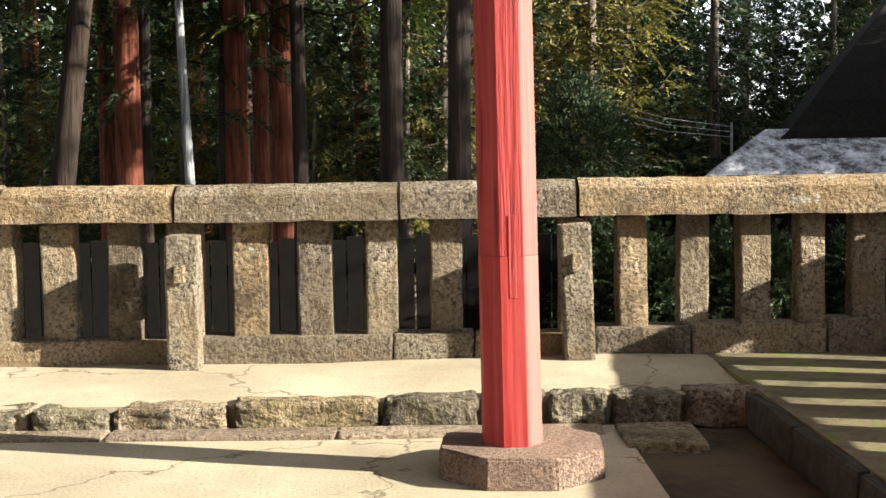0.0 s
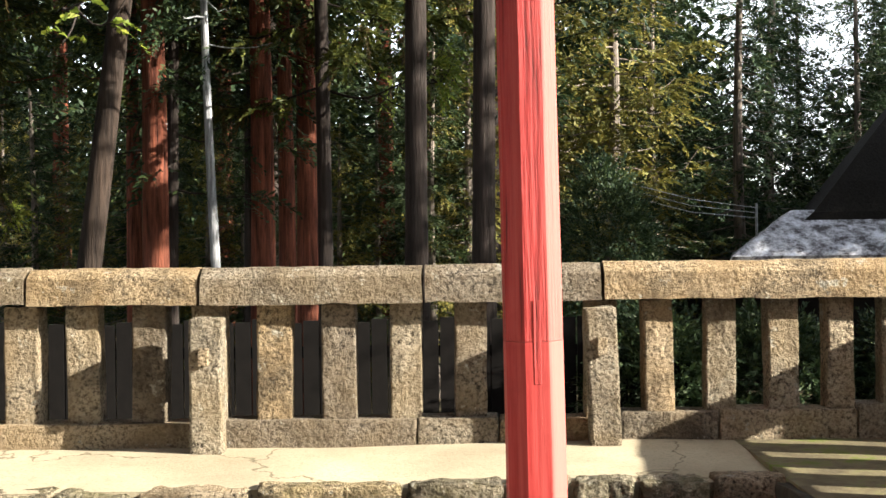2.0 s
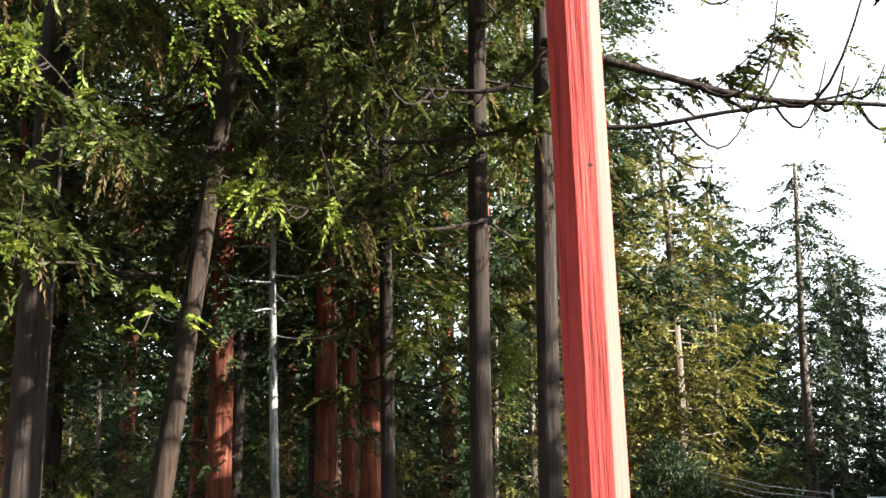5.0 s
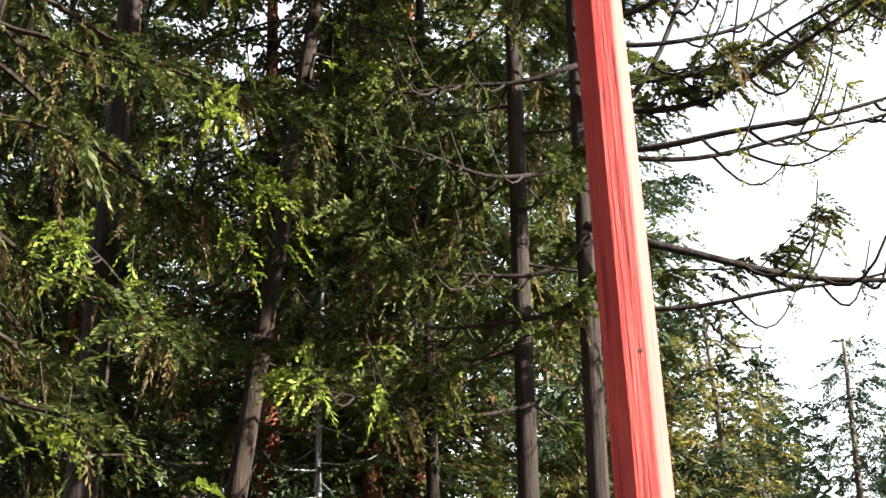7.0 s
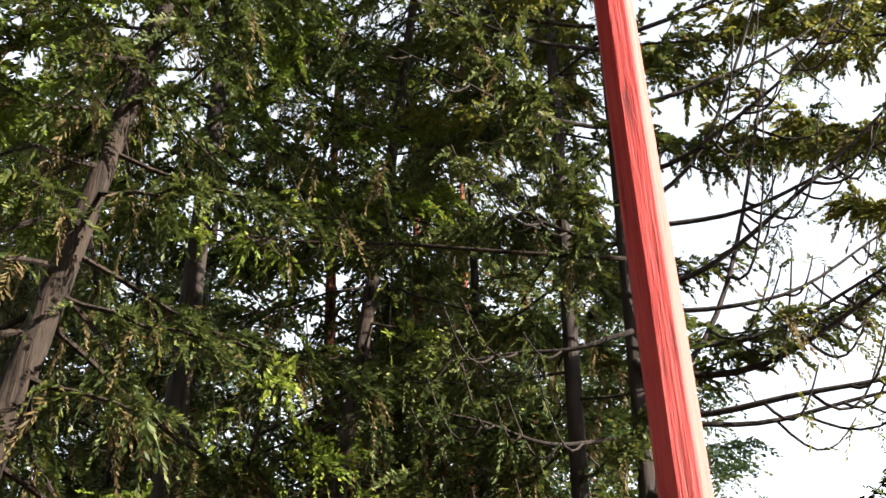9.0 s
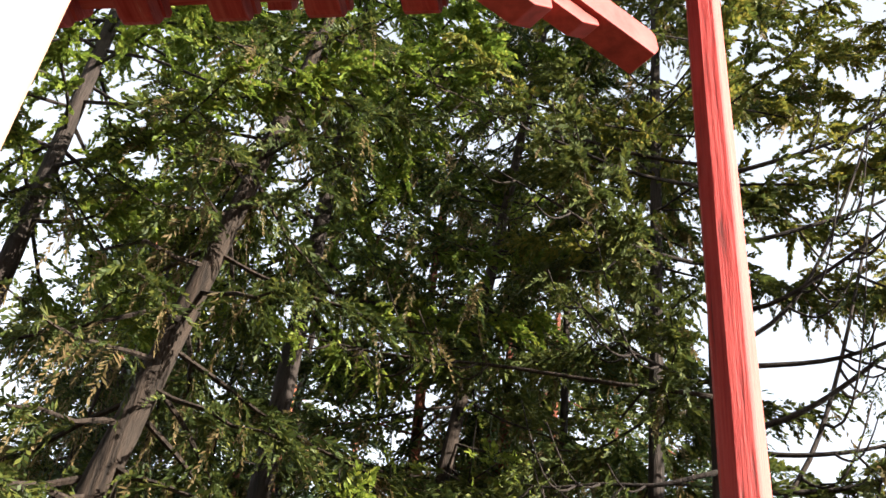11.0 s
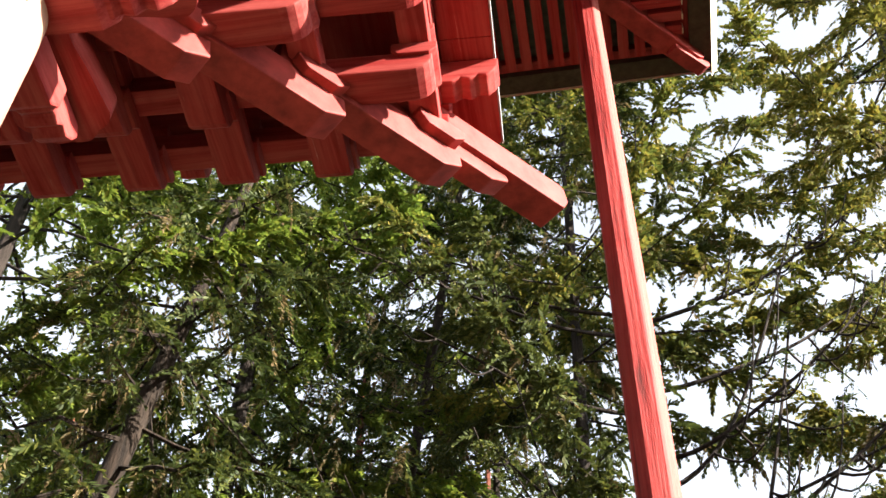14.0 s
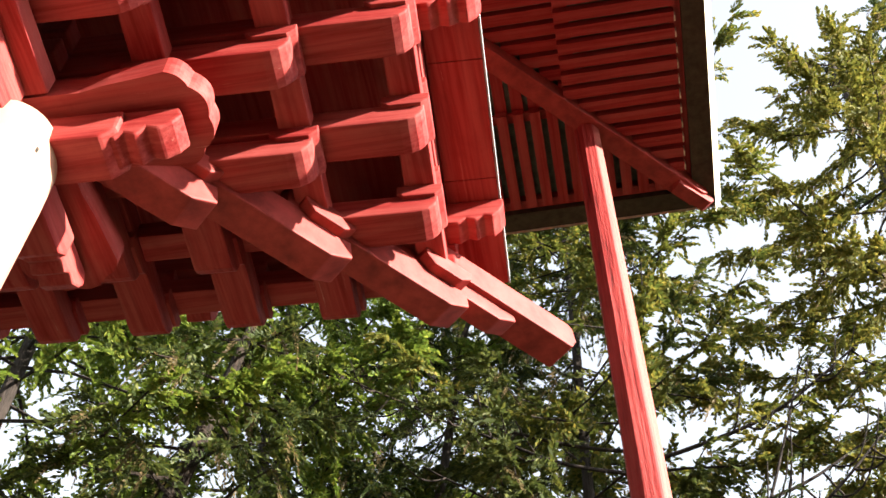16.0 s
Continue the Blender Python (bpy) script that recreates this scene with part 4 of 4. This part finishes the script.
# a dense clipped evergreen beside the wood
def round_shrub(x, y, rx, rz, zc):
    rng = np.random.default_rng(77)
    n = 2600
    d = rng.normal(0, 1, (n, 3))
    d /= np.linalg.norm(d, axis=1, keepdims=True)
    lump = 1 + 0.1 * np.sin(5 * d[:, 0] + 3 * d[:, 2]) + 0.08 * np.sin(9 * d[:, 1] + 7 * d[:, 2])
    org = d * np.array([rx, rx, rz]) * (lump * (0.78 + 0.22 * rng.random(n)))[:, None]
    way = d + rng.normal(0, 0.5, (n, 3))
    way /= np.linalg.norm(way, axis=1, keepdims=True)
    t = thing("evergreen_shrub", "dense dark rounded evergreen beyond the fence", "shrub", at=(x, y, zc))
    tagged(quads_object("foliage", blades(rng, org, way, 12, 0.2, 0.016, 0.3), LEAF_FIR, t), kind="stuff")
    part("stem", tube([(0, 0, -zc - 1.1), (0.05, 0, -0.5), (0, 0, 0.3)], [0.09, 0.07, 0.03], 8), BARK_DARK, t)


round_shrub(1.62, 14.2, 0.62, 1.25, 1.25)
for x, y, r in ((1.7, 10.4, 0.6), (2.7, 10.7, 0.75), (3.9, 10.6, 0.7), (5.1, 11.0, 0.9)):
    round_shrub(x, y, r, 0.62, 0.25)
lamp_pole = mesh_object("utility_pole", tube([(5.95, 25, -1.2), (5.95, 25, 2.4)], [0.03, 0.025], 8), METAL)
tagged(lamp_pole, "thin grey metal pole beside the thatched house", "pole")
for i in range(3):
    z = 0.13 * i
    wire = mesh_object("overhead_wire", tube([(2.4, 24, 3.05 + z), (3.4, 24.2, 2.5 + z), (4.5, 24.4, 2.22 + z), (5.95, 25, 2.1 + z * 0.8)], [0.009] * 4, 5), METAL)
    tagged(wire, "thin sagging overhead wire in front of the firs", "wire", "overhead wires")


# unseen trees added to the side to keep the wood and the house in broken shade
for i, (x, y, sc) in enumerate(((9.6, 9.0, 0.75), (12.4, 8.8, 0.9), (9.4, 14.8, 0.9), (12, 22.2, 0.9), (14, 21.4, 1.0), (16.5, 26, 1.1), (17, 21, 1.1), (18.5, 31, 1.2))):
    again(fir, x, y, -1.0, 57 * i, sc)
for i, (x, y, sc) in enumerate(((17.5, 13, 0.9), (22, 17, 0.9), (24, 12, 1.0), (15.5, 20.5, 0.8), (12.4, 16.4, 0.7))):
    again(shade, x, y, -1.0, 57 * i, sc)
# an unseen arc of cedars, added to close the place and hold off sky light
for i in range(16):
    a = radians(-95 + 4.2 * i)
    again(shade, (15 + 4 * (i % 3)) * math.cos(a) + 1, (15 + 4 * (i % 3)) * math.sin(a) - 1, -0.5, 33 * i, 1.05)


def hillside():
    """A low wooded bank that closes the view behind the trunks."""
    b = bmesh.new()
    rows = []
    for j in range(8):
        row = []
        for i in range(60):
            a = -1.2 + 2.1 * i / 59
            d = 60 + 9 * j
            top = (8.5 if a < 0.05 else 3.5) + 1.5 * noise.noise(Vector((a * 6, j * 0.4, 0)))
            row.append(b.verts.new((d * math.sin(a), d * math.cos(a), -1.3 + top * min(1, j / 3) + 0.6 * noise.noise(Vector((a * 40, j, 2))))))
        rows.append(row)
    for r, q in zip(rows, rows[1:]):
        for i in range(59):
            b.faces.new((r[i], r[i + 1], q[i + 1], q[i]))
    return tagged(mesh_object("hillside", b, SOIL), "dark wooded bank behind the trees", "hillside", kind="structure")


hillside()
